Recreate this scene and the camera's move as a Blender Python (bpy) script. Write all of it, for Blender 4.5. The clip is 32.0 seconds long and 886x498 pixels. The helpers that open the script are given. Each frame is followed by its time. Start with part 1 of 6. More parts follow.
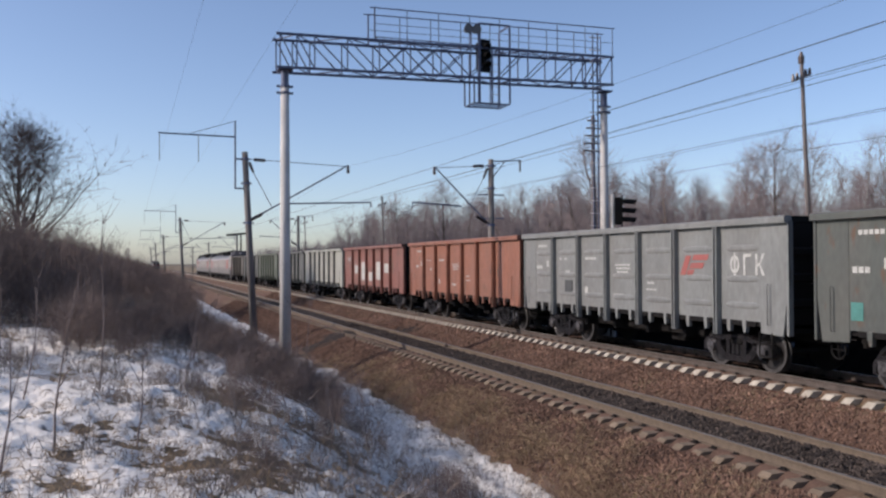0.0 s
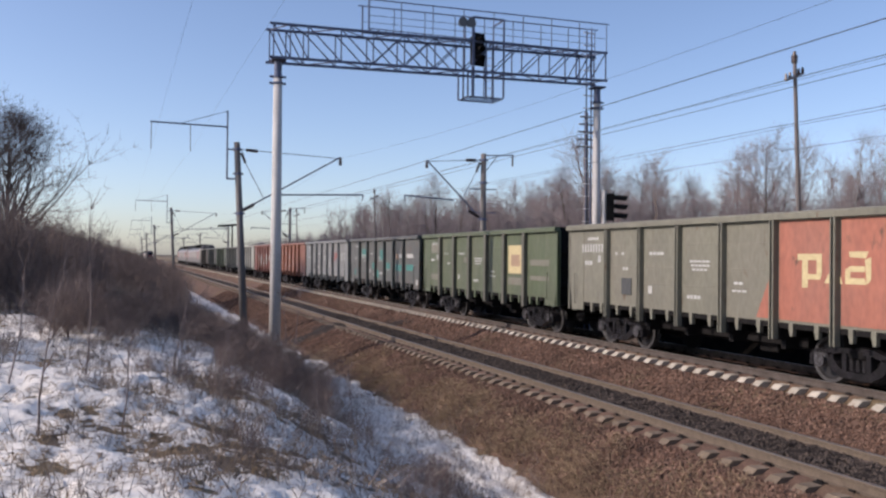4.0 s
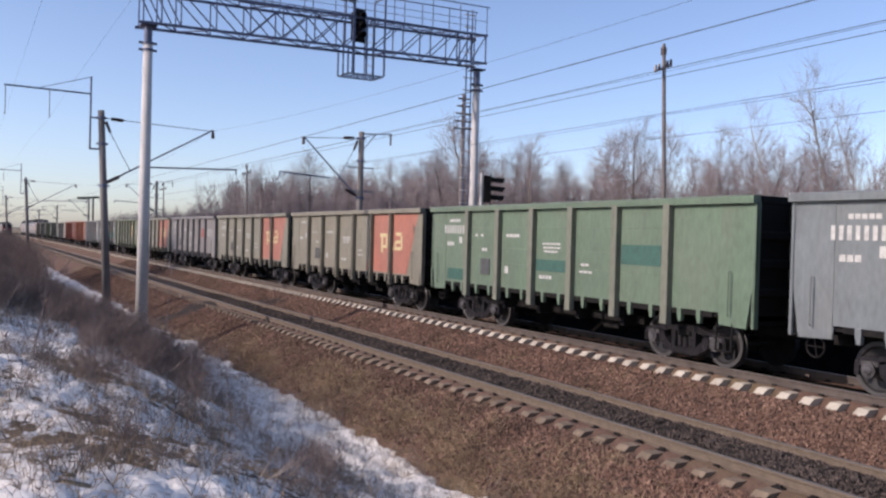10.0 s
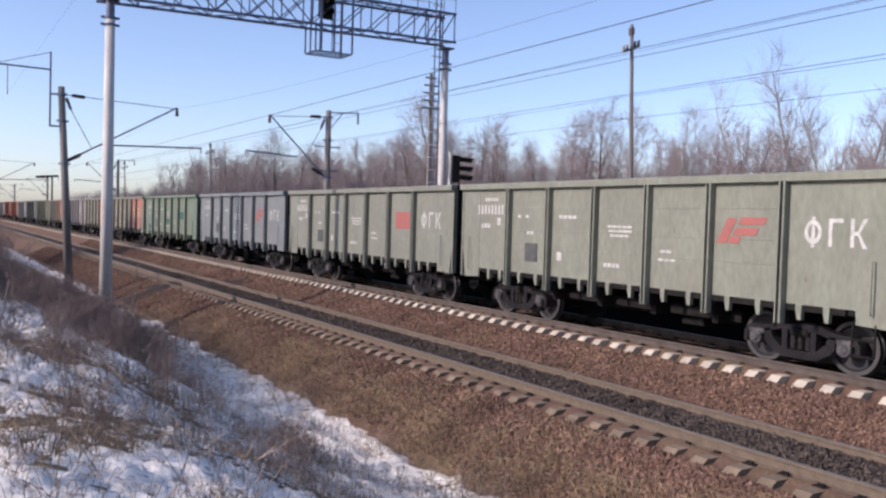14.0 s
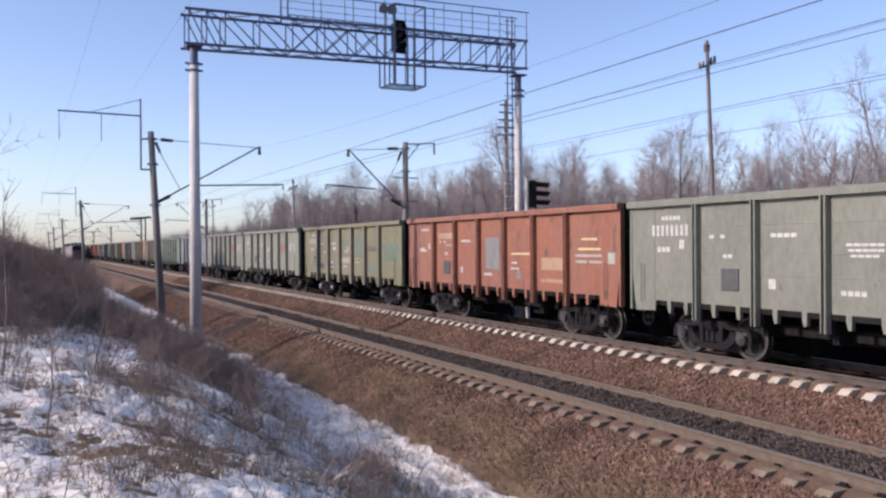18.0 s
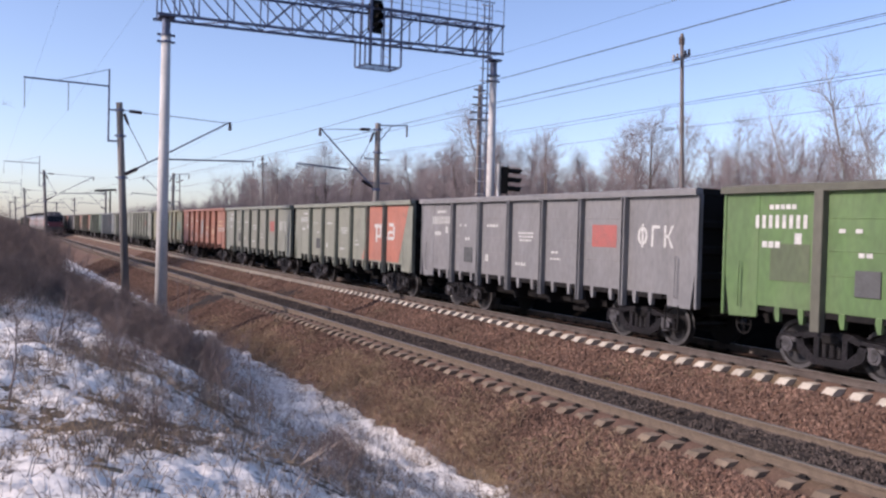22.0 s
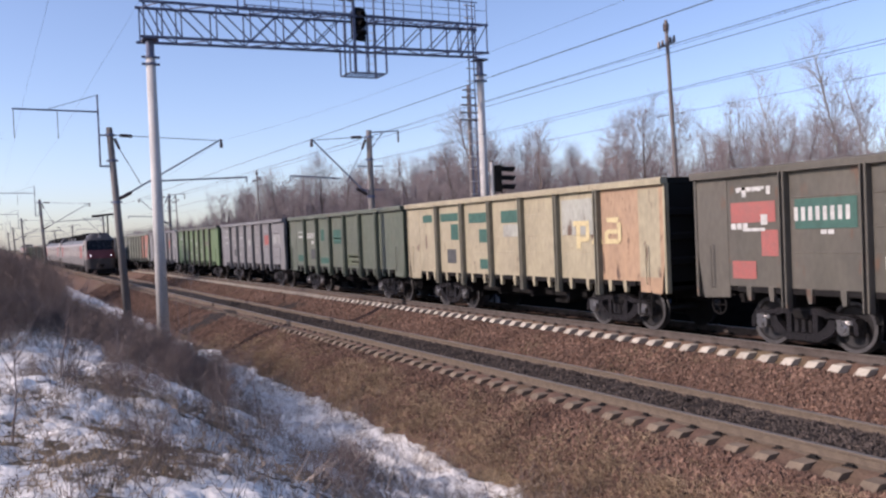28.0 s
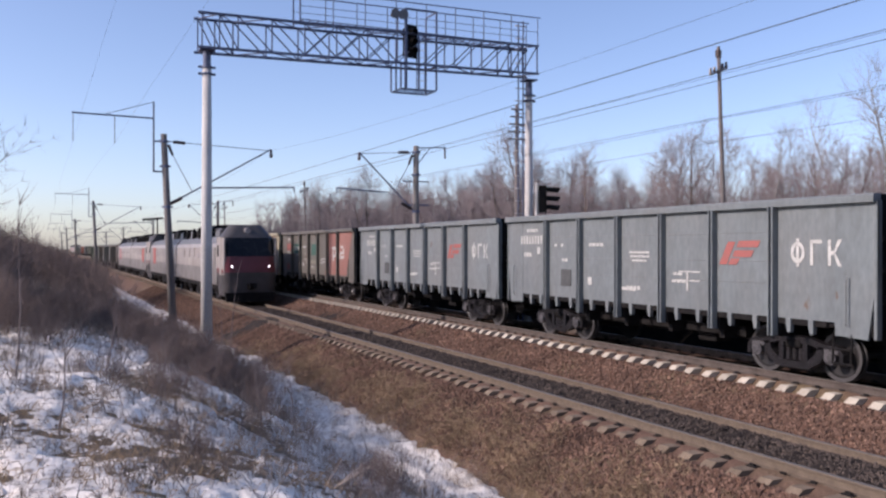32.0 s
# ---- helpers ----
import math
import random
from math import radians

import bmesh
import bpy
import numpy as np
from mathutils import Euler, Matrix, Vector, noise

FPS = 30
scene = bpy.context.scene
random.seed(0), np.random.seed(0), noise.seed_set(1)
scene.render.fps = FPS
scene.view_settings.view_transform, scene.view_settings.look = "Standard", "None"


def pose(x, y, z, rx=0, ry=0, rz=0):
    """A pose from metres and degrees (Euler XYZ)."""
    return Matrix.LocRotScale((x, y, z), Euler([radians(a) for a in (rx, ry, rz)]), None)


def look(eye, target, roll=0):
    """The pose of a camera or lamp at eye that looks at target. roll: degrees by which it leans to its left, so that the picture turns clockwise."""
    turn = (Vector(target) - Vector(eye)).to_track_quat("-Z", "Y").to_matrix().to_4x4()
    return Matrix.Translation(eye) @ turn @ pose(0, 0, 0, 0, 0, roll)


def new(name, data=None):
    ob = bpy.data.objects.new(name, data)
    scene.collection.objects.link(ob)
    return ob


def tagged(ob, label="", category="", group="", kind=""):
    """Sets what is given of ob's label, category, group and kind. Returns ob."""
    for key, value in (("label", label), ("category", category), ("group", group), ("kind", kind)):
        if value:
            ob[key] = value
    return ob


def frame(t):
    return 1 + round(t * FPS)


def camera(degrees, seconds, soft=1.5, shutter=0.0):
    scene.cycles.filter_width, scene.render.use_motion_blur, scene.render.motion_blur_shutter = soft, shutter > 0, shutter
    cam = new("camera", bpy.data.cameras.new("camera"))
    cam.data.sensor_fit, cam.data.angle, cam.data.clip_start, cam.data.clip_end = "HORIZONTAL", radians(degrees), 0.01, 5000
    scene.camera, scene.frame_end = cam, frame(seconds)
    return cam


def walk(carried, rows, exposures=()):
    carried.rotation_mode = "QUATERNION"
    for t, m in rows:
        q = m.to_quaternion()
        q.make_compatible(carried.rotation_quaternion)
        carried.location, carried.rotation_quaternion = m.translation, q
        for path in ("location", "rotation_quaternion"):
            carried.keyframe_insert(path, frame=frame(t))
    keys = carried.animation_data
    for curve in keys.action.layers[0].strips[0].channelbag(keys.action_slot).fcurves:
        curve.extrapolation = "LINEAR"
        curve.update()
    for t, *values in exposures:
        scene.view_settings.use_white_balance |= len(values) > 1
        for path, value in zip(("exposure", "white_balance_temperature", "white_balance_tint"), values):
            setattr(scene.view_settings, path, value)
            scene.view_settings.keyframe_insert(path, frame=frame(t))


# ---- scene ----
# The camera: hand-held on the bank beside the line, it turns with little shift of place.
cam = camera(54.13, 32.0, soft=2.4)
PATH = [  # seconds, x, y, z, pitch, roll, yaw
    (0.0, 0.079, -0.173, 2.557, 0.886, 0.271, -19.615),
    (0.5, 0.096, -0.154, 2.553, 0.279, 0.361, -19.560),
    (1.0, 0.087, -0.173, 2.547, 0.439, 0.206, -19.466),
    (1.5, 0.095, -0.162, 2.539, 0.648, -0.349, -19.845),
    (2.0, 0.092, -0.176, 2.536, 0.884, -0.600, -19.756),
    (2.5, 0.098, -0.193, 2.527, 0.770, -0.878, -19.761),
    (3.0, 0.103, -0.174, 2.518, 0.587, -0.968, -19.667),
    (3.5, 0.107, -0.172, 2.513, 0.551, -0.911, -20.102),
    (5.5, 0.124, -0.202, 2.483, 0.453, 0.478, -19.786),
    (6.0, 0.128, -0.194, 2.478, 0.324, 0.490, -20.295),
    (6.5, 0.117, -0.187, 2.488, 0.515, 0.526, -20.292),
    (7.0, 0.106, -0.161, 2.493, 0.402, 0.085, -20.323),
    (7.5, 0.082, -0.147, 2.502, 0.474, -0.062, -21.110),
    (8.0, 0.062, -0.130, 2.513, 0.552, -0.459, -21.588),
    (8.5, 0.047, -0.102, 2.517, 0.332, -0.546, -21.941),
    (9.0, 0.026, -0.070, 2.529, -0.382, -0.946, -22.566),
    (9.5, 0.022, -0.032, 2.523, -1.000, -0.754, -24.383),
    (10.0, 0.016, 0.046, 2.521, -0.683, -1.611, -28.537),
    (10.5, -0.016, 0.070, 2.515, -1.102, -1.107, -27.920),
    (11.0, -0.032, 0.087, 2.514, -3.059, -0.968, -28.904),
    (11.5, -0.042, 0.135, 2.512, -3.384, -1.391, -31.495),
    (12.0, -0.046, 0.144, 2.504, -2.230, -1.651, -31.054),
    (12.5, -0.075, 0.170, 2.502, -1.564, -1.596, -30.878),
    (13.0, -0.100, 0.187, 2.499, -1.155, -1.593, -31.040),
    (13.5, -0.071, 0.193, 2.498, -1.651, -1.441, -31.206),
    (14.0, -0.065, 0.182, 2.498, -1.916, -1.715, -30.836),
    (14.5, -0.050, 0.170, 2.496, -2.211, -1.878, -30.248),
    (15.0, -0.050, 0.134, 2.491, -2.257, -1.206, -29.058),
    (15.5, -0.048, 0.119, 2.490, -1.131, 1.458, -27.110),
    (17.5, -0.031, 0.015, 2.485, 0.006, 0.516, -24.842),
    (18.0, -0.020, 0.023, 2.485, -0.168, 0.390, -25.473),
    (18.5, -0.001, 0.029, 2.484, -0.431, 0.279, -25.777),
    (19.0, -0.011, 0.028, 2.485, -0.698, -0.111, -26.251),
    (19.5, -0.009, 0.039, 2.483, -0.993, -0.298, -26.804),
    (20.0, -0.017, 0.047, 2.481, -1.155, -0.368, -26.259),
    (20.5, -0.044, 0.063, 2.481, -0.942, -0.735, -26.356),
    (21.0, -0.040, 0.077, 2.478, -0.903, -1.104, -26.411),
    (21.5, -0.061, 0.087, 2.474, -1.318, -1.435, -26.720),
    (22.0, -0.069, 0.101, 2.478, -1.227, -1.551, -27.581),
    (22.5, -0.065, 0.118, 2.476, -1.259, -1.479, -28.046),
    (23.0, -0.088, 0.127, 2.474, -1.241, -1.836, -28.277),
    (23.5, -0.075, 0.123, 2.478, -1.427, -1.649, -27.941),
    (24.0, -0.063, 0.117, 2.483, -1.251, -1.984, -28.086),
    (24.5, -0.063, 0.109, 2.489, -1.124, -2.113, -28.186),
    (25.0, -0.055, 0.097, 2.491, -0.930, -2.229, -28.167),
    (25.5, -0.044, 0.118, 2.495, -1.225, -2.173, -28.486),
    (27.5, -0.021, 0.074, 2.508, -0.458, -0.973, -28.265),
    (28.0, 0.004, 0.077, 2.516, -1.126, 2.384, -27.632),
    (28.5, 0.007, 0.029, 2.514, -0.583, 3.150, -25.640),
    (29.0, -0.011, 0.006, 2.516, -0.140, 2.634, -24.227),
    (29.5, -0.015, -0.007, 2.520, -0.579, 2.140, -24.304),
    (30.0, -0.015, -0.038, 2.522, -0.296, 1.560, -24.183),
    (30.5, -0.026, -0.053, 2.522, -0.006, 1.136, -24.396),
    (31.0, -0.031, -0.073, 2.524, -0.176, 0.366, -25.004),
    (31.5, -0.016, -0.087, 2.525, -0.361, 0.116, -25.094),
    (32.0, -0.033, -0.086, 2.530, 0.026, -0.073, -24.773),
]
walk(cam, [(t, pose(x, y, z, 90 + p, r, w)) for t, x, y, z, p, r, w in PATH], [(0.0, -0.32, 6420, 17), (2.0, -0.26, 6420, 19), (6.0, -0.20, 6470, 19), (8.0, -0.19, 6410, 20), (9.0, -0.15, 6370, 20), (10.3, -0.04, 6440, 22), (11.0, 0.12, 6420, 22), (12.0, 0.08, 6390, 23), (13.0, 0.04, 6360, 23), (23.0, 0.02, 6390, 25), (32.0, -0.05, 6390, 24)])

# The light: a low winter sun square to the line from the bank's side, and a clear hazy sky.
SUN_UP, SUN_SIDE = radians(28), radians(279)
world = bpy.data.worlds.new("sky")
scene.world = world
world.use_nodes = True
wn = world.node_tree.nodes
sky = wn.new("ShaderNodeTexSky")
sky.sky_type, sky.sun_disc = "NISHITA", False
sky.sun_elevation, sky.sun_rotation = SUN_UP, SUN_SIDE
sky.altitude, sky.air_density, sky.dust_density, sky.ozone_density = 20, 0.8, 1.0, 1.9
wn["Background"].inputs["Strength"].default_value = 0.206
world.node_tree.links.new(sky.outputs[0], wn["Background"].inputs["Color"])
sun = new("sun", bpy.data.lights.new("sun", "SUN"))
sun.data.energy, sun.data.angle, sun.data.color = 5.0, radians(0.6), (1.0, 0.90, 0.79)
sun.matrix_world = look((-60, 10, 40), (-60 - math.sin(SUN_SIDE) * math.cos(SUN_UP), 10 - math.cos(SUN_SIDE) * math.cos(SUN_UP), 40 - math.sin(SUN_UP)))

# ---- materials ----
TONE = 0.82  # scale on every base colour, lowered so the stronger sun deepens the shade


def material(name, base, dark=None, scale=4.0, rough=0.7, metal=0.0, bump=0.1, stretch=(1, 1, 1), amount=0.5, fine=40.0,
             vary=0.0, stain=None, stain_scale=1.5, stain_at=0.6, stain_soft=0.12, specular=0.5, dents=0.0, dust=0.0, fade=None):
    """A worn surface: two colours by coarse noise, fine grain, stains, and relief."""
    base, dark, stain = (c and tuple(TONE * q for q in c) for c in (base, dark, stain))
    m = bpy.data.materials.new(name)
    m.use_nodes = True
    n, l = m.node_tree.nodes, m.node_tree.links
    b = n["Principled BSDF"]
    b.inputs["Metallic"].default_value = metal
    b.inputs["Specular IOR Level"].default_value = specular
    b.inputs["Sheen Weight"].default_value, b.inputs["Sheen Roughness"].default_value, b.inputs["Sheen Tint"].default_value = dust, 0.6, (0.42, 0.36, 0.34, 1)
    tc, mp = n.new("ShaderNodeTexCoord"), n.new("ShaderNodeMapping")
    mp.inputs["Scale"].default_value = stretch
    info = n.new("ShaderNodeObjectInfo")
    shift = n.new("ShaderNodeMath")
    shift.operation = "MULTIPLY"
    shift.inputs[1].default_value = 37.0
    l.new(info.outputs["Random"], shift.inputs[0])
    l.new(tc.outputs["Object"], mp.inputs["Vector"])
    l.new(shift.outputs[0], mp.inputs["Location"])
    coarse, grain = n.new("ShaderNodeTexNoise"), n.new("ShaderNodeTexNoise")
    coarse.inputs["Scale"].default_value, coarse.inputs["Detail"].default_value = scale, 6.0
    grain.inputs["Scale"].default_value, grain.inputs["Detail"].default_value = fine, 3.0
    for q in (coarse, grain):
        l.new(mp.outputs[0], q.inputs["Vector"])
    ramp = n.new("ShaderNodeValToRGB")
    ramp.color_ramp.elements[0].position, ramp.color_ramp.elements[1].position = 0.38, 0.66
    l.new(coarse.outputs["Fac"], ramp.inputs[0])
    mix = n.new("ShaderNodeMix")
    mix.data_type = "RGBA"
    mix.inputs[6].default_value = (*base, 1)
    mix.inputs[7].default_value = (*(dark or tuple(c * 0.6 for c in base)), 1)
    k = n.new("ShaderNodeMath")
    k.operation = "MULTIPLY"
    k.inputs[1].default_value = amount
    l.new(ramp.outputs[0], k.inputs[0])
    l.new(k.outputs[0], mix.inputs[0])
    last = mix.outputs[2]
    if fade:
        fn, fr, fm = n.new("ShaderNodeTexNoise"), n.new("ShaderNodeMapRange"), n.new("ShaderNodeMix")
        fn.inputs["Scale"].default_value, fn.inputs["Detail"].default_value = 0.75, 4.0
        l.new(mp.outputs[0], fn.inputs["Vector"])
        fr.inputs[1].default_value, fr.inputs[2].default_value, fr.inputs[4].default_value = 0.46, 0.66, 0.65
        l.new(fn.outputs["Fac"], fr.inputs[0])
        fm.data_type = "RGBA"
        l.new(fr.outputs[0], fm.inputs[0])
        l.new(last, fm.inputs[6])
        fm.inputs[7].default_value = (*(TONE * q for q in fade), 1)
        last = fm.outputs[2]
    if stain:
        sn, sr, sm = n.new("ShaderNodeTexNoise"), n.new("ShaderNodeMapRange"), n.new("ShaderNodeMix")
        sn.inputs["Scale"].default_value, sn.inputs["Detail"].default_value = stain_scale, 5.0
        l.new(mp.outputs[0], sn.inputs["Vector"])
        sr.inputs[1].default_value, sr.inputs[2].default_value = stain_at - stain_soft, stain_at + stain_soft
        l.new(sn.outputs["Fac"], sr.inputs[0])
        sm.data_type = "RGBA"
        l.new(sr.outputs[0], sm.inputs[0])
        l.new(last, sm.inputs[6])
        sm.inputs[7].default_value = (*stain, 1)
        last = sm.outputs[2]
    g = n.new("ShaderNodeMix")
    g.data_type, g.blend_type = "RGBA", "OVERLAY"
    g.inputs[0].default_value = 0.35
    l.new(last, g.inputs[6])
    l.new(grain.outputs["Fac"], g.inputs[7])
    last = g.outputs[2]
    if vary:
        hs, mr = n.new("ShaderNodeHueSaturation"), n.new("ShaderNodeMapRange")
        mr.inputs[3].default_value, mr.inputs[4].default_value = 1 - vary, 1 + vary
        l.new(info.outputs["Random"], mr.inputs[0])
        l.new(mr.outputs[0], hs.inputs["Value"])
        l.new(last, hs.inputs["Color"])
        last = hs.outputs[0]
    l.new(last, b.inputs["Base Color"])
    rr = n.new("ShaderNodeMapRange")
    rr.inputs[3].default_value, rr.inputs[4].default_value = max(rough - 0.15, 0.05), min(rough + 0.15, 1)
    l.new(coarse.outputs["Fac"], rr.inputs[0])
    l.new(rr.outputs[0], b.inputs["Roughness"])
    bp = n.new("ShaderNodeBump")
    bp.inputs["Strength"].default_value, bp.inputs["Distance"].default_value = bump, 0.02
    l.new(grain.outputs["Fac"], bp.inputs["Height"])
    if dents:
        wide, bd = n.new("ShaderNodeTexNoise"), n.new("ShaderNodeBump")
        wide.inputs["Scale"].default_value = 1.6
        l.new(tc.outputs["Object"], wide.inputs["Vector"])
        bd.inputs["Strength"].default_value, bd.inputs["Distance"].default_value = dents, 0.06
        l.new(wide.outputs["Fac"], bd.inputs["Height"])
        l.new(bp.outputs[0], bd.inputs["Normal"])
        l.new(bd.outputs[0], b.inputs["Normal"])
    else:
        l.new(bp.outputs[0], b.inputs["Normal"])
    return m


def island_material(name, colours, rough=0.9, bump=0.0):
    """Pieces of a stuff, each its own tone."""
    m = bpy.data.materials.new(name)
    m.use_nodes = True
    n, l = m.node_tree.nodes, m.node_tree.links
    b = n["Principled BSDF"]
    b.inputs["Roughness"].default_value = rough
    b.inputs["Specular IOR Level"].default_value = 0.25
    geo, ramp = n.new("ShaderNodeNewGeometry"), n.new("ShaderNodeValToRGB")
    while len(ramp.color_ramp.elements) < len(colours):
        ramp.color_ramp.elements.new(0.5)
    for i, (e, c) in enumerate(zip(ramp.color_ramp.elements, colours)):
        e.position, e.color = i / (len(colours) - 1), (*(TONE * q for q in c), 1)
    l.new(geo.outputs["Random Per Island"], ramp.inputs[0])
    tc, no, ov = n.new("ShaderNodeTexCoord"), n.new("ShaderNodeTexNoise"), n.new("ShaderNodeMix")
    no.inputs["Scale"].default_value = 9.0
    l.new(tc.outputs["Object"], no.inputs["Vector"])
    ov.data_type, ov.blend_type = "RGBA", "OVERLAY"
    ov.inputs[0].default_value = 0.5
    l.new(ramp.outputs[0], ov.inputs[6])
    l.new(no.outputs["Fac"], ov.inputs[7])
    wide, ow = n.new("ShaderNodeTexNoise"), n.new("ShaderNodeMix")
    wide.inputs["Scale"].default_value, wide.inputs["Detail"].default_value = 0.9, 4.0
    l.new(tc.outputs["Object"], wide.inputs["Vector"])
    ow.data_type, ow.blend_type = "RGBA", "OVERLAY"
    ow.inputs[0].default_value = 0.7
    l.new(ov.outputs[2], ow.inputs[6])
    l.new(wide.outputs["Fac"], ow.inputs[7])
    l.new(ow.outputs[2], b.inputs["Base Color"])
    return m


def paint(name, base, rust=(0.10, 0.055, 0.03), dirt=0.45, at=0.64):
    """Old wagon paint: dusty, streaked downwards, with rust breaking through."""
    base = (base[0] * 0.735, base[1] * 0.755, base[2] * 0.695)
    return material(name, base, dark=tuple(c * 0.66 + 0.012 for c in base), scale=1.3, rough=0.62, bump=0.06, stretch=(1, 1.0, 0.45),
                    amount=dirt + 0.25, fine=11, stain=rust, stain_scale=3.4, stain_at=at, stain_soft=0.04, dents=0.6, dust=0.5, fade=tuple(0.72 * c + 0.28 * g for c, g in zip(base, (0.17, 0.145, 0.12))))


GREY = paint("paint_grey", (0.222, 0.214, 0.222), at=0.74)
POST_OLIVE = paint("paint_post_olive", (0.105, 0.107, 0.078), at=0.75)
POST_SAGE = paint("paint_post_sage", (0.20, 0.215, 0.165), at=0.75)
PALE = paint("paint_pale_grey", (0.262, 0.274, 0.285), at=0.78)
RIB_GREY = paint("paint_rib_grey", (0.230, 0.229, 0.250), at=0.78)
SLATE = paint("paint_slate", (0.190, 0.225, 0.252), at=0.75)
DARK = paint("paint_dark_slate", (0.085, 0.10, 0.095))
TAN = paint("paint_tan_grey", (0.240, 0.232, 0.180), at=0.7)
LIGHT = paint("paint_light_grey_green", (0.262, 0.281, 0.230), at=0.74)
SAGE = paint("paint_sage_grey", (0.236, 0.256, 0.214), at=0.74)
TAN2 = paint("paint_sand_grey", (0.255, 0.236, 0.178), at=0.72)
OLIVE = paint("paint_olive", (0.215, 0.212, 0.112), at=0.72)
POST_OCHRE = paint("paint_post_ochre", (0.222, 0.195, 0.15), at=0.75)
ORANGE = paint("paint_orange", (0.37, 0.118, 0.058), at=0.66)
BRICK = paint("paint_brick_red", (0.36, 0.115, 0.08), at=0.66)
ROSE = paint("paint_red_orange", (0.52, 0.165, 0.105), at=0.68)
RED = paint("paint_dull_red", (0.30, 0.085, 0.055), at=0.6)
GREEN = paint("paint_leaf_green", (0.10, 0.21, 0.055), at=0.72)
MOSS = paint("paint_moss_green", (0.088, 0.128, 0.054), at=0.76)
SEA = paint("paint_sea_green", (0.125, 0.208, 0.138), at=0.76)
PINE = paint("paint_pine_green", (0.088, 0.120, 0.078), at=0.72)
CREAM = paint("paint_cream", (0.52, 0.445, 0.305), at=0.68)
PEACH = paint("paint_faded_orange", (0.55, 0.345, 0.215), at=0.64)
BROWN = paint("paint_dark_brown", (0.10, 0.09, 0.07), at=0.66)
WHITISH = paint("paint_whitish", (0.50, 0.50, 0.46), at=0.66)
STEEL = material("dark_running_gear", (0.009, 0.0085, 0.0085), (0.022, 0.02, 0.019), scale=6, rough=0.7, bump=0.25, fine=30, amount=0.7, specular=0.12)
FRAME_STEEL = material("greased_bogie_steel", (0.026, 0.024, 0.026), (0.007, 0.007, 0.007), scale=7, rough=0.30, bump=0.12, fine=30, amount=0.8, specular=0.35)
AXLE_STEEL = material("worn_axle_box_steel", (0.15, 0.145, 0.15), (0.04, 0.038, 0.038), scale=6, rough=0.38, metal=0.4, bump=0.12, fine=30, amount=0.9)
# Near-black for the wagon ends: shade in the gaps is put into the colour.
END_SHADE = material("shaded_end_steel", (0.007, 0.007, 0.007), (0.014, 0.013, 0.012), scale=3, rough=0.95, bump=0.2, amount=0.5, specular=0.2)
BLACK = material("black_steel", (0.007, 0.007, 0.007), (0.012, 0.011, 0.010), rough=0.75, bump=0.1, specular=0.15)
WHEEL = material("wheel_steel", (0.020, 0.019, 0.020), (0.010, 0.009, 0.009), scale=5, rough=0.5, metal=0.1, bump=0.1)
TYRE = material("worn_tyre_steel", (0.12, 0.116, 0.116), (0.05, 0.048, 0.048), scale=6, rough=0.4, metal=0.4, bump=0.05)
TREAD = material("polished_tread", (0.45, 0.44, 0.43), (0.30, 0.29, 0.28), rough=0.3, metal=0.9, bump=0.03)
MARK = material("white_marking", (0.56, 0.56, 0.52), (0.30, 0.30, 0.28), scale=9, rough=0.6, bump=0.02, amount=0.6)
MARK_YELLOW = material("ochre_marking", (0.60, 0.50, 0.27), (0.45, 0.36, 0.19), scale=9, rough=0.6, bump=0.02)
MARK_RED = material("red_marking", (0.36, 0.10, 0.085), (0.24, 0.115, 0.10), scale=6, rough=0.6, bump=0.02)
MARK_TEAL = material("teal_marking", (0.07, 0.245, 0.215), (0.045, 0.15, 0.13), scale=6, rough=0.6, bump=0.02)
MARK_DARK = material("dark_patch", (0.075, 0.08, 0.08), (0.05, 0.05, 0.05), scale=6, rough=0.7, bump=0.05)
MARK_GREEN = material("green_patch", (0.035, 0.11, 0.085), (0.028, 0.075, 0.06), scale=6, rough=0.7, bump=0.05)
GALV = material("gantry_steel", (0.12, 0.145, 0.23), (0.065, 0.08, 0.13), scale=5, rough=0.6, metal=0.2, bump=0.1)
CONCRETE = material("pole_concrete", (0.58, 0.565, 0.54), (0.40, 0.39, 0.37), scale=2.5, rough=0.85, bump=0.2, stretch=(1, 1, 0.3), fine=35)
OLD_CONCRETE = material("dirty_concrete", (0.19, 0.175, 0.165), (0.09, 0.082, 0.078), scale=2.5, rough=0.9, bump=0.25, stretch=(1, 1, 0.3), fine=35)
SLEEPER_PALE = material("clean_sleeper", (0.54, 0.49, 0.40), (0.36, 0.31, 0.24), scale=5, rough=0.85, bump=0.2, vary=0.14)
SLEEPER_BROWN = material("dusty_sleeper", (0.235, 0.178, 0.122), (0.115, 0.085, 0.057), scale=5, rough=0.9, bump=0.25, vary=0.16)
RAIL = material("rusty_rail", (0.155, 0.118, 0.084), (0.088, 0.067, 0.049), scale=8, rough=0.75, metal=0.1, bump=0.15)
OLD_RAIL = material("grimy_rail_side", (0.115, 0.095, 0.082), (0.065, 0.052, 0.045), scale=4, rough=0.8, bump=0.15, amount=0.7, specular=0.2)
RAIL_TOP = material("worn_rail_head", (0.27, 0.255, 0.235), (0.18, 0.17, 0.155), scale=8, rough=0.5, metal=0.5, bump=0.03)
BALLAST = material("brown_ballast", (0.172, 0.106, 0.076), (0.105, 0.065, 0.048), scale=1.4, rough=0.95, bump=1.0, fine=17, amount=0.8, specular=0.2,
                   stain=(0.17, 0.13, 0.075), stain_scale=0.35, stain_at=0.62, stain_soft=0.10)
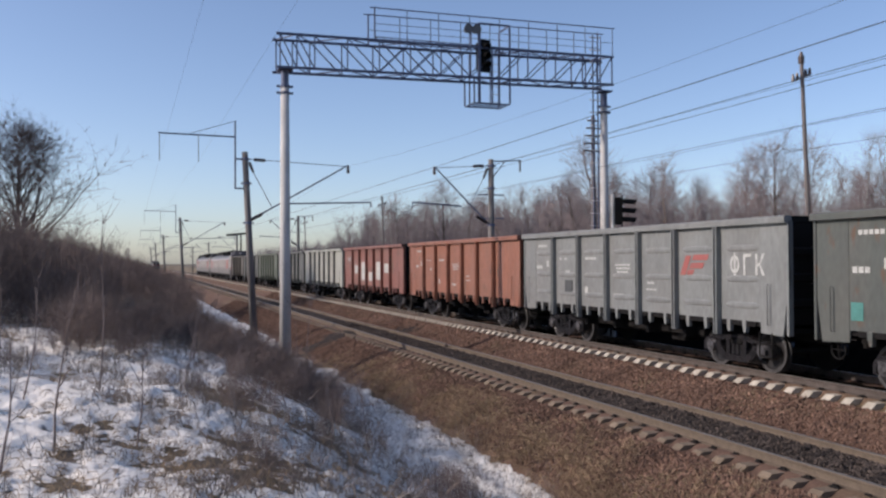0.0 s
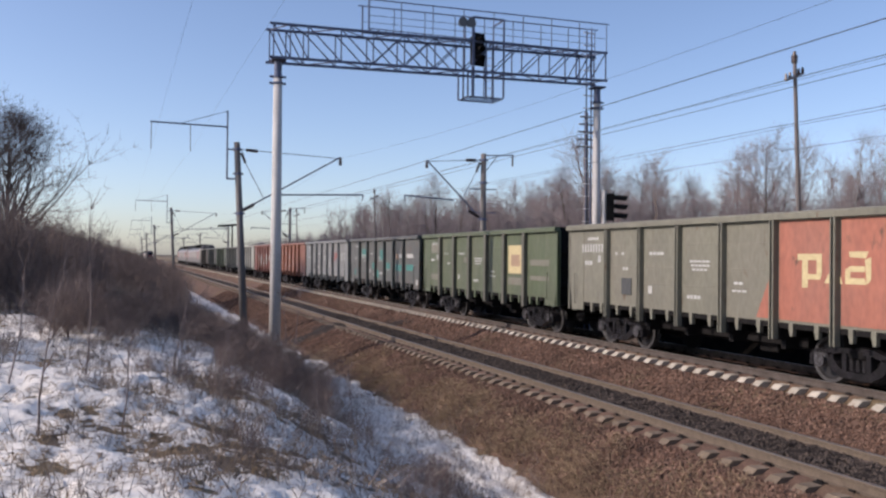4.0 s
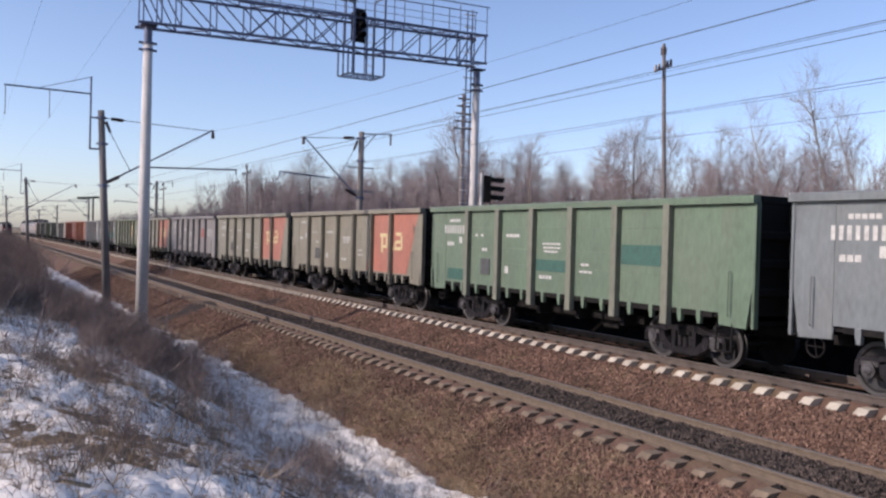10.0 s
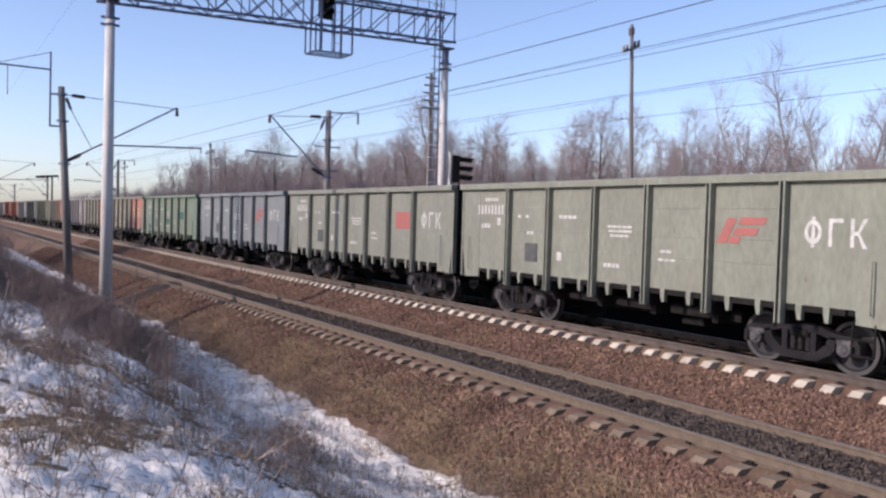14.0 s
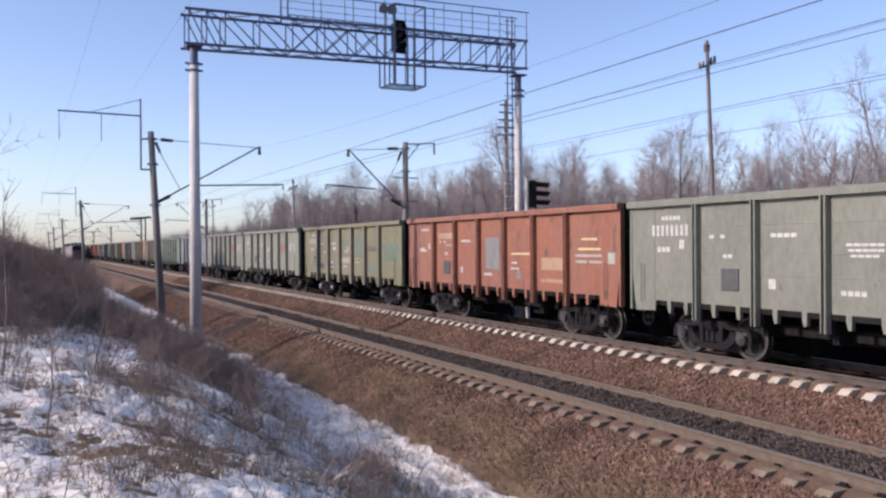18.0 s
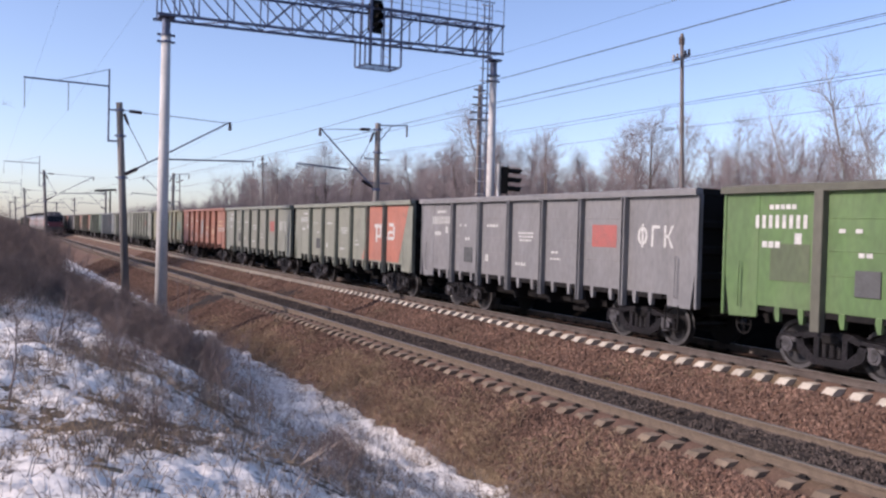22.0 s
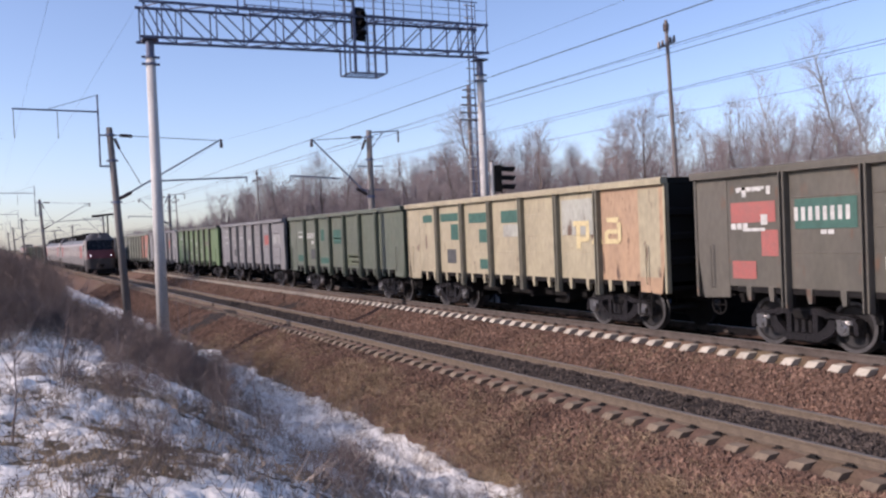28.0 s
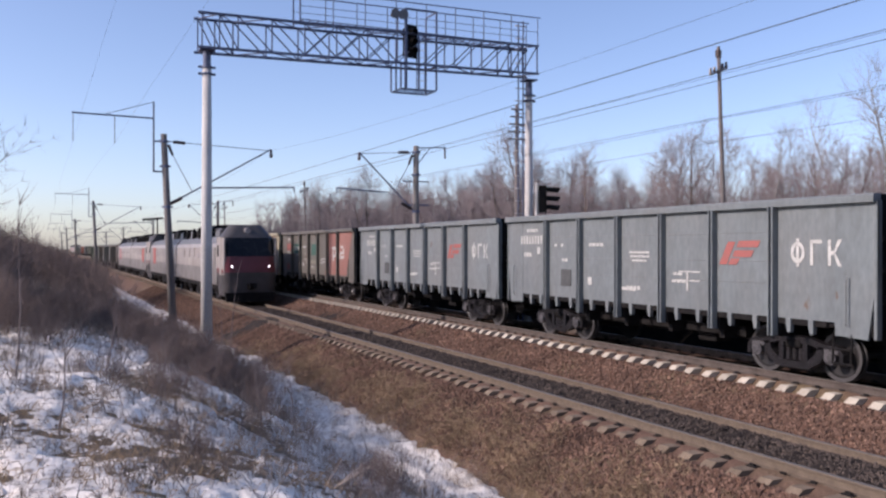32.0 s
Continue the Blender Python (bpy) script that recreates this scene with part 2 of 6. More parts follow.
# Near-black ground colour that stands in for the shade of the train.
TRAIN_SHADE = material("train_shade_ground", (0.005, 0.0045, 0.004), (0.010, 0.009, 0.008), scale=3.0, rough=1.0, bump=1.0, fine=17, amount=0.6, specular=0.0)
OILED = material("oily_ballast", (0.036, 0.030, 0.027), (0.070, 0.056, 0.047), scale=3.0, rough=0.95, bump=1.0, fine=17, amount=0.6, specular=0.1)
EARTH = material("dead_grass_ground", (0.155, 0.115, 0.075), (0.085, 0.062, 0.045), scale=1.1, rough=1.0, bump=1.0, fine=22, amount=0.9,
                 stain=(0.20, 0.165, 0.095), stain_scale=0.5, stain_at=0.56)
SNOW = material("thin_snow", (1.06, 1.0, 0.89), (0.90, 0.85, 0.77), scale=3.0, rough=0.65, bump=0.8, fine=16, amount=0.7,
                stain=(0.17, 0.13, 0.10), stain_scale=6.5, stain_at=0.64, stain_soft=0.07)
OILY_STONES = island_material("oily_stones", [(0.030, 0.025, 0.024), (0.085, 0.068, 0.058), (0.055, 0.044, 0.038), (0.13, 0.10, 0.082)])
STONES = island_material("ballast_stones", [(0.045, 0.030, 0.025), (0.168, 0.095, 0.065), (0.109, 0.064, 0.047), (0.26, 0.162, 0.115), (0.083, 0.051, 0.040)])
BARK = material("grey_brown_bark", (0.145, 0.115, 0.100), (0.085, 0.066, 0.058), scale=3, rough=0.95, bump=0.4, stretch=(1, 1, 0.2), vary=0.2)
BIRCH = material("birch_bark", (0.42, 0.40, 0.37), (0.20, 0.18, 0.165), scale=3, rough=0.9, bump=0.2, stretch=(1, 1, 2), amount=0.8)
# Pale mauve twigs: haze over the distant wood is put into the colour.
TWIG = island_material("hazy_bare_twigs", [(0.21, 0.176, 0.176), (0.34, 0.288, 0.282), (0.265, 0.222, 0.22), (0.40, 0.34, 0.32)])
DARK_TWIG = island_material("dark_twigs", [(0.10, 0.082, 0.082), (0.17, 0.14, 0.135), (0.13, 0.108, 0.106)])
SHRUB = island_material("shrub_twigs", [(0.135, 0.102, 0.092), (0.245, 0.187, 0.163), (0.185, 0.141, 0.125), (0.295, 0.23, 0.195)])
STALK = island_material("dry_stalks", [(0.11, 0.088, 0.078), (0.30, 0.245, 0.205), (0.18, 0.145, 0.126), (0.43, 0.355, 0.29)])
WEED = island_material("dry_weeds", [(0.23, 0.165, 0.105), (0.41, 0.30, 0.185), (0.17, 0.125, 0.085), (0.50, 0.37, 0.23)])
WOOD = material("weathered_pole_wood", (0.20, 0.175, 0.165), (0.12, 0.105, 0.10), scale=3, rough=0.9, bump=0.3, stretch=(1, 1, 0.1))
WIRE = material("dark_wire", (0.032, 0.032, 0.036), (0.022, 0.022, 0.022), rough=0.5, metal=0.4, bump=0.0)
INSULATOR = material("brown_insulator", (0.06, 0.035, 0.03), (0.04, 0.025, 0.02), rough=0.3, bump=0.0)
RUNG = material("white_ladder_paint", (0.6, 0.6, 0.58), (0.42, 0.42, 0.40), rough=0.6, bump=0.05)
LOCO_WHITE = material("loco_pale_grey", (0.36, 0.325, 0.30), (0.17, 0.15, 0.14), scale=2.2, rough=0.5, bump=0.03, stretch=(1, 1, 0.3), amount=0.5)
LOCO_GREY = material("loco_mid_grey", (0.215, 0.20, 0.19), (0.11, 0.105, 0.10), scale=2.5, rough=0.45, bump=0.03, stretch=(1, 1, 0.3), amount=0.5)
# Darkened copies of loco grey and red, painting in the front's shade.
LOCO_FRONT_SHADE = material("loco_shaded_front_grey", (0.075, 0.07, 0.07), (0.05, 0.046, 0.046), scale=2.5, rough=0.5, bump=0.03, amount=0.5)
LOCO_RED_SHADE = material("loco_shaded_front_red", (0.15, 0.018, 0.026), (0.09, 0.014, 0.018), scale=2.5, rough=0.4, bump=0.03, amount=0.5)
LOCO_RED = material("loco_red", (0.42, 0.055, 0.045), (0.30, 0.05, 0.04), scale=2.5, rough=0.4, bump=0.03, amount=0.4)
LOCO_ROOF = material("loco_roof_grey", (0.14, 0.145, 0.155), (0.08, 0.08, 0.085), scale=4, rough=0.6, bump=0.1)
GLASS_DARK = material("tinted_windscreen", (0.008, 0.010, 0.014), (0.012, 0.014, 0.018), rough=0.25, bump=0.0, specular=0.25)


def glow(name, colour, strength):
    m = bpy.data.materials.new(name)
    m.use_nodes = True
    b = m.node_tree.nodes["Principled BSDF"]
    b.inputs["Base Color"].default_value = (*colour, 1)
    b.inputs["Emission Color"].default_value = (*colour, 1)
    b.inputs["Emission Strength"].default_value = strength
    return m


HEADLIGHT = glow("lit_headlight", (1.0, 0.95, 0.98), 3.5)


# ---- building tools ----
class Build:
    """Gathers solids into one mesh."""

    def __init__(self):
        self.v, self.f = [], []

    def add(self, verts, faces):
        k = len(self.v)
        self.v += [tuple(p) for p in verts]
        self.f += [tuple(i + k for i in q) for q in faces]
        return self

    def box(self, x0, x1, y0, y1, z0, z1, c=0.0):
        """A box, its edges chamfered by c."""
        lo, hi = (x0, y0, z0), (x1, y1, z1)
        if c <= 0:
            v = [(x, y, z) for x in (x0, x1) for y in (y0, y1) for z in (z0, z1)]
            return self.add(v, [(0, 1, 3, 2), (4, 6, 7, 5), (0, 4, 5, 1), (2, 3, 7, 6), (0, 2, 6, 4), (1, 5, 7, 3)])
        mid = Vector(((x0 + x1) / 2, (y0 + y1) / 2, (z0 + z1) / 2))
        verts, at = [], {}
        for s in [(a, b, d) for a in (0, 1) for b in (0, 1) for d in (0, 1)]:
            for ax in range(3):
                p = [(hi if s[i] else lo)[i] for i in range(3)]
                for i in range(3):
                    if i != ax:
                        p[i] += -c if s[i] else c
                at[s, ax] = len(verts)
                verts.append(Vector(p))
        faces = []
        for ax in range(3):
            o = [i for i in range(3) if i != ax]
            for sg in (0, 1):
                q = []
                for a, b in ((0, 0), (1, 0), (1, 1), (0, 1)):
                    s = [0, 0, 0]
                    s[ax], s[o[0]], s[o[1]] = sg, a, b
                    q.append(at[tuple(s), ax])
                faces.append(q)
            for a in (0, 1):
                for b in (0, 1):
                    s, e = [0, 0, 0], [0, 0, 0]
                    s[ax], e[ax] = 0, 1
                    s[o[0]] = e[o[0]] = a
                    s[o[1]] = e[o[1]] = b
                    s, e = tuple(s), tuple(e)
                    faces.append([at[s, o[0]], at[e, o[0]], at[e, o[1]], at[s, o[1]]])
        for s in [(a, b, d) for a in (0, 1) for b in (0, 1) for d in (0, 1)]:
            faces.append([at[s, 0], at[s, 1], at[s, 2]])
        out = []
        for q in faces:
            nrm = (verts[q[1]] - verts[q[0]]).cross(verts[q[2]] - verts[q[0]])
            ctr = sum((verts[i] for i in q), Vector()) / len(q)
            out.append(q if nrm.dot(ctr - mid) > 0 else q[::-1])
        return self.add(verts, out)

    def tube(self, a, b, r0, r1=None, n=8, cap=True):
        r1 = r0 if r1 is None else r1
        a, b = Vector(a), Vector(b)
        d = (b - a).normalized()
        u = d.orthogonal().normalized()
        w = d.cross(u)
        ring = [(math.cos(2 * math.pi * i / n), math.sin(2 * math.pi * i / n)) for i in range(n)]
        v = [a + (u * c + w * s) * r0 for c, s in ring] + [b + (u * c + w * s) * r1 for c, s in ring]
        f = [(i, (i + 1) % n, n + (i + 1) % n, n + i) for i in range(n)]
        if cap:
            f += [tuple(range(n - 1, -1, -1)), tuple(range(n, 2 * n))]
        return self.add(v, f)

    def line(self, pts, r, n=5):
        for a, b in zip(pts, pts[1:]):
            self.tube(a, b, r, r, n, False)
        return self

    def beam(self, a, b, w, h=None):
        """A bar of rectangular section between two points."""
        h = h or w
        a, b = Vector(a), Vector(b)
        d = (b - a).normalized()
        u = d.cross(Vector((0, 0, 1)))
        u = (u if u.length > 1e-3 else Vector((1, 0, 0))).normalized()
        t = u.cross(d)
        v = [p + u * (w / 2 * i) + t * (h / 2 * j) for p in (a, b) for i, j in ((-1, -1), (1, -1), (1, 1), (-1, 1))]
        return self.add(v, [(0, 1, 2, 3), (7, 6, 5, 4), (0, 4, 5, 1), (1, 5, 6, 2), (2, 6, 7, 3), (3, 7, 4, 0)])

    def prism(self, poly, a0, a1, axis="y"):
        """A polygon extruded along an axis; its points are the other two coordinates in order."""
        def place(p, a):
            return {"x": (a, p[0], p[1]), "y": (p[0], a, p[1]), "z": (p[0], p[1], a)}[axis]
        n = len(poly)
        v = [place(p, a0) for p in poly] + [place(p, a1) for p in poly]
        f = [(i, (i + 1) % n, n + (i + 1) % n, n + i) for i in range(n)]
        return self.add(v, f + [tuple(range(n - 1, -1, -1)), tuple(range(n, 2 * n))])

    def mesh(self, name, smooth=False):
        me = bpy.data.meshes.new(name)
        me.from_pydata(self.v, [], self.f)
        if smooth:
            me.polygons.foreach_set("use_smooth", [True] * len(me.polygons))
        me.update()
        return me


def put(name, me, mat, parent=None, m=None, label=""):
    """An object on a mesh that others may share, with a material of its own."""
    if not me.materials:
        me.materials.append(mat)
    ob = new(name, me)
    ob.material_slots[0].link = "OBJECT"
    ob.material_slots[0].material = mat
    if parent:
        ob.parent = parent
    if m is not None:
        ob.matrix_basis = m
    if label:
        ob["label"] = label
    return ob


def part(name, b, mat, parent=None, label=""):
    return put(name, b.mesh(name), mat, parent, None, label)


def thing(name, label, category, group="", m=None):
    ob = new(name)
    ob.empty_display_size = 0.3
    if m is not None:
        ob.matrix_basis = m
    return tagged(ob, label, category, group)

# ---- the ground and the line ----
NEAR_X, FAR_X, NEAR_Z = 10.33, 14.67, -0.47
# The rise past x 19 is an added bank, hiding lit ground behind wagons.
PROFILE = [(-3000, 3.0), (-60, 2.6), (-14, 2.1), (-5, 1.3), (-1.5, 0.98), (0.5, 0.78), (1.8, 0.40), (3.2, -0.30), (4.6, -1.05), (5.7, -1.5), (6.6, -1.62), (7.4, -1.6),
           (8.5, -1.2), (18.0, -1.1), (19.3, -0.95), (21.6, 0.95), (24, 1.0), (60, 0.8), (3000, 1.0)]
BED = [(6.9, -1.72), (7.25, -1.5), (7.9, -1.16), (8.6, -0.83), (8.95, -0.75), (9.20, -0.725), (9.36, -0.635), (11.40, -0.635), (11.55, -0.70), (11.8, -0.70), (12.3, -0.54), (12.95, -0.245), (13.22, -0.325), (13.56, -0.30), (13.70, -0.165), (15.8, -0.165), (16.0, -0.30), (16.9, -0.36), (18.5, -1.0), (19.2, -1.3)]


def level(table, x):
    for (x0, z0), (x1, z1) in zip(table, table[1:]):
        if x0 <= x <= x1:
            return z0 + (z1 - z0) * (x - x0) / (x1 - x0)
    return table[0][1] if x < table[0][0] else table[-1][1]


def lumps(x, y):
    return noise.noise((x * 0.35, y * 0.35, 1.7)) * 0.16 + noise.noise((x * 1.3, y * 1.3, 5.1)) * 0.07


def ground_z(x, y):
    rough = 1.0 if x < 6.2 or x > 19 else 0.25
    return level(PROFILE, x) + lumps(x, y) * rough


def bed_z(x, y):
    return level(BED, x) + noise.noise((x * 1.7, y * 1.7, 9.0)) * 0.03


def sheet(name, xs, ys, height, mat, keep=None):
    me = bpy.data.meshes.new(name)
    v = [(x, y, height(x, y)) for y in ys for x in xs]
    n = len(xs)
    f = [(j * n + i, j * n + i + 1, (j + 1) * n + i + 1, (j + 1) * n + i) for j in range(len(ys) - 1) for i in range(n - 1)]
    if keep:
        f = [q for q in f if any(keep(v[i]) for i in q)]
    me.from_pydata(v, [], f)
    me.polygons.foreach_set("use_smooth", [True] * len(me.polygons))
    return put(name, me, mat)


def steps(*runs):
    out = []
    for a, b, d in runs:
        k = max(1, round((b - a) / d))
        out += [a + (b - a) * i / k for i in range(k)]
    return out + [runs[-1][1]]


ground = sheet("ground", steps((-2500, -300, 400), (-300, -40, 26), (-40, -6, 1.5), (-6, 9, 0.25), (9, 19, 2.5), (19, 30, 1.0), (30, 120, 9), (120, 2500, 340)),
               steps((-300, -10, 25), (-10, 40, 0.35), (40, 110, 2), (110, 400, 12), (400, 3000, 260)), ground_z, EARTH)
tagged(ground, "brown dead grass ground sloping down to a ditch", "ground", kind="structure")

bed = sheet("ballast_bed", steps((6.9, 9, 0.15), (9, 9.4, 0.1), (9.4, 11.3, 0.3), (11.3, 13.2, 0.13), (13.2, 13.7, 0.08), (13.7, 16.4, 0.3), (16.4, 19.2, 0.35)),
            steps((-60, 2, 2), (2, 40, 0.2), (40, 120, 1.0), (120, 900, 10)), bed_z, BALLAST)
tagged(bed, "brown crushed stone ballast under two tracks", "ballast", kind="structure")


def snow_z(x, y):
    thick = noise.noise((x * 0.55, y * 0.42, 3.3)) * 0.75 + noise.noise((x * 1.9, y * 1.5, 7.7)) * 0.75 + noise.noise((x * 5.5, y * 4.4, 2.2)) * 0.75 + noise.noise((x * 12, y * 10, 8.2)) * 0.7
    edge = 0.40 + 0.14 * min(1.0, max(0.0, 1.5 - x)) - max(0.0, x - 7.25) * 2.6 + 0.8 * max(0.0, 1 - abs(x - 6.2) / 2.0)
    if x > 4.6:
        edge += min(1.0, max(0.0, (y - 22) / 12)) * (1.1 * noise.noise((x * 0.8, y * 0.33, 4.4)) - 0.1) - 1.6 * max(0.0, x - 6.9 + 0.9 * noise.noise((3.1, y * 0.45, 2.0)) + 0.6 * noise.noise((1.7, y * 1.6, 5.0))) + 0.9 * min(1.0, max(0.0, x - 6.3)) * noise.noise((x * 3.3, y * 2.6, 14.0))
    edge -= max(0.0, (y - 24) / 9) if x < 4.6 else max(0.0, (y - 95) / 30)
    edge -= 0.12 * max(0.0, 1 - abs(x - 3.9) / 1.4)
    return ground_z(x, y) + 0.07 * (thick + edge) - 0.004


snow = sheet("snow_cover", steps((-9, -5, 0.4), (-5, 7.8, 0.075)), steps((-12, -6, 0.3), (-6, 2.0, 0.1), (2.0, 22, 0.085), (22, 34, 0.2), (34, 115, 0.5)), snow_z, SNOW,
             keep=lambda p: p[2] > ground_z(p[0], p[1]) - 0.01)
tagged(snow, "thin patchy snow lying on the bank", "snow", kind="stuff")

# Sleepers, rails and fastenings of both tracks.
SLEEPER = Build().prism([(-1.42, -0.20), (1.42, -0.20), (1.40, -0.13), (1.22, 0.0), (0.5, 0.0), (0.35, -0.035), (-0.35, -0.035), (-0.5, 0.0), (-1.22, 0.0), (-1.40, -0.13)],
                        -0.115, 0.115).mesh("sleeper")
CLIP = Build().box(-0.16, 0.16, -0.10, 0.10, 0.0, 0.022, 0.006).box(-0.13, -0.095, -0.05, 0.05, 0.02, 0.055).box(0.095, 0.13, -0.05, 0.05, 0.02, 0.055).mesh("rail_clip")
RAIL_POLY = [(-0.075, -0.18), (0.075, -0.18), (0.075, -0.168), (0.012, -0.145), (0.010, -0.05), (0.0365, -0.04), (0.0365, -0.004), (-0.0365, -0.004), (-0.0365, -0.04), (-0.010, -0.05),
             (-0.012, -0.145), (-0.075, -0.168)]


def track(name, x, z, mat, label):
    t = thing(name, label, "railway track", m=pose(x, 0, z))
    tagged(t, kind="structure")
    for side in (-0.795, 0.795):
        low = -0.028 if x < 12 and side > 0 else 0.0
        r = part("rail", Build().prism([(p[0] + side, p[1] + (low if p[1] > -0.1 else 0)) for p in RAIL_POLY], -60, 900), RAIL if x < 12 else OLD_RAIL, t, "rusty steel rail")
        part("rail_head", Build().prism([(side - 0.035, low - 0.004), (side + 0.035, low - 0.004), (side + 0.030, low), (side - 0.030, low)], -60, 900), RAIL_TOP, r, "polished running surface")
    far = Build()
    for k in range(-8, 640):
        y = 3 + k * 0.545
        if 0 <= k < 130:
            turn = random.uniform(-0.6, 0.6)
            s = put("sleeper", SLEEPER, mat, t, pose(random.uniform(-0.02, 0.02), y, -0.18, 0, 0, turn))
            if k < 60:
                for side in (-0.795, 0.795):
                    put("rail_clip", CLIP, STEEL, s, pose(side, 0, -0.002))
        else:
            far.box(-1.35, 1.35, y - 0.13, y + 0.13, -0.38, -0.18)
    tagged(part("far_sleepers", far, mat, t), kind="stuff")
    return t


track("track_near", NEAR_X, NEAR_Z, SLEEPER_BROWN, "rusty track on dusty concrete sleepers with oily ballast")
track("track_far", FAR_X, 0.0, SLEEPER_PALE, "track on pale concrete sleepers in brown ballast")

oily = sheet("oily_ballast", steps((NEAR_X - 0.68, NEAR_X + 0.68, 0.11)), steps((-20, 2, 1), (2, 45, 0.12), (45, 300, 4)),
             lambda x, y: NEAR_Z - 0.12 - 0.03 * abs((x - NEAR_X) / 0.68) ** 4 + noise.noise((x * 5, y * 5, 3)) * 0.05 + noise.noise((x * 2, y * 1.6, 4)) * 0.03 + 0.015 * math.cos((y - 3) * 2 * math.pi / 0.545), OILED)
tagged(oily, "dark oil-soaked ballast between the rails", "ballast", kind="structure")
# Sheet over the ground beyond, with the train's shade put into its colour.
shade_sheet = sheet("sooty_shoulder", steps((FAR_X + 0.95, 19.25, 0.2), (19.25, 33, 0.6)), steps((-20, 60, 0.35), (60, 300, 8)),
              lambda x, y: max(bed_z(x, y), ground_z(x, y) if x > 17.5 else -9) + (0.07 if x < 18.4 else 0.2), TRAIN_SHADE)
tagged(shade_sheet, "near-black ground beyond the far rail, the train's shade in its colour", "ballast", kind="structure")
# Oily ballast made blacker: the shade under the train is in the colour.
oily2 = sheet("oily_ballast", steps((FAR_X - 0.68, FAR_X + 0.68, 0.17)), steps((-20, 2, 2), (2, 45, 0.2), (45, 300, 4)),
              lambda x, y: -0.150 - 0.05 * abs((x - FAR_X) / 0.68) ** 4 + noise.noise((x * 5, y * 5, 6)) * 0.035, TRAIN_SHADE)
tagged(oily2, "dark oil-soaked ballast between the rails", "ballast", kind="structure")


# A broad ragged patch over the near ballast, darker than the rest.
def patch_z(x, y):
    fade = 1 - ((y - 38.9 - 0.8 * noise.noise((x * 0.4, 2, 2))) / 1.5) ** 2 - max(0.0, (x - 11.6)) * 0.8
    return bed_z(x, y) + 0.05 * (fade + noise.noise((x * 1.1, y * 1.1, 6)) * 0.9 + noise.noise((x * 4, y * 4, 1)) * 0.5) - 0.005


stain = sheet("oil_stain", steps((7.3, 13, 0.1)), steps((35.5, 42.5, 0.12)), patch_z, OILED, keep=lambda p: p[2] > bed_z(p[0], p[1]) - 0.01)
tagged(stain, "dark patch across the ballast", "stain", kind="structure")


# ---- signal gantry over both tracks ----
def gantry():
    g = thing("signal_gantry", "blue-grey lattice steel signal gantry on two concrete posts", "gantry")
    y0, y1, left, right = 30.9, 31.85, 4.87, 18.62

    def zb(x):
        return 9.58 + 0.017 * (x - left)

    def zt(x):
        return 10.79 + 0.012 * (x - left)
    for x in (5.24, 18.42):
        p = part("post", Build().tube((x, 31.35, -1.9), (x, 31.35, 8.95), 0.215 if x < 9 else 0.20, 0.155 if x < 9 else 0.145, 20), CONCRETE, g, "pale round concrete post")
        p.data.polygons.foreach_set("use_smooth", [len(q.vertices) == 4 for q in p.data.polygons])
        part("post_head", Build().tube((x, 31.35, 8.9), (x, 31.35, 9.65), 0.14, 0.14, 14).box(x - 0.26, x + 0.26, 31.05, 31.65, 9.56, 9.62, 0.01), GALV, p, "dark steel post head")
        for z in (8.74, 8.98):
            part("collar", Build().tube((x, 31.35, z - 0.04), (x, 31.35, z + 0.04), 0.19, 0.19, 14).box(x - 0.30, x + 0.30, 31.31, 31.39, z - 0.035, z + 0.035), GALV, p, "bolted steel collar")
    for y in (y0, y1):
        for z in (zb, zt):
            part("chord", Build().beam((left, y, z(left)), (right, y, z(right)), 0.085), GALV, g)
    xs = [5.0, 5.6, 6.25] + [6.25 + 1.215 * i for i in range(1, 10)] + [17.85, 18.55]
    for y in (y0, y1):
        for x in xs:
            part("upright", Build().beam((x, y, zb(x)), (x, y, zt(x)), 0.042), GALV, g)
        for i, (a, b) in enumerate(zip(xs, xs[1:])):
            if i < 4:
                ends = [((a, zt(a)), (b, zb(b)))]
            elif i < 7:
                ends = [((a, zt(a)), (b, zb(b))), ((a, zb(a)), (b, zt(b)))]
            else:
                ends = [((a, zb(a)), (b, zt(b)))]
            for (xa, za), (xb, zb2) in ends:
                part("diagonal", Build().beam((xa, y, za), (xb, y, zb2), 0.04), GALV, g)
    for i, (a, b) in enumerate(zip(xs, xs[1:])):
        for z in (zb, zt):
            part("lacing", Build().beam((a, y0 if i % 2 else y1, z(a)), (b, y1 if i % 2 else y0, z(b)), 0.035), GALV, g)
    deck = zt(13.5) + 0.03
    walkway = part("walkway", Build().box(8.5, 18.55, y0 + 0.10, y0 + 0.13, deck + 0.05, deck + 0.08).box(8.5, 18.55, y1 - 0.13, y1 - 0.10, deck + 0.05, deck + 0.08), GALV, g, "narrow steel walkway")
    for k in range(34):
        x = 8.65 + k * 0.295
        part("walkway_slat", Build().box(x - 0.02, x + 0.02, y0 + 0.13, y1 - 0.13, deck + 0.055, deck + 0.075), GALV, walkway)
    for y in (y0, y1):
        part("handrail", Build().beam((8.33, y, 12.04), (18.7, y, 12.13), 0.036), GALV, g)
        part("handrail", Build().beam((8.5, y, 11.45), (18.6, y, 11.53), 0.018), GALV, g)
        for i in range(9):
            x = 8.5 + i * 1.26
            part("rail_post", Build().beam((x, y, zt(x)), (x, y, 12.07), 0.026 if i else 0.05), GALV, g)
    # basket round the signal: a wide foot under a narrower cage
    c0, cu, c1, w0, w1, zl, zh = 12.45, 12.66, 13.95, 30.85, 31.88, 8.75, 11.82
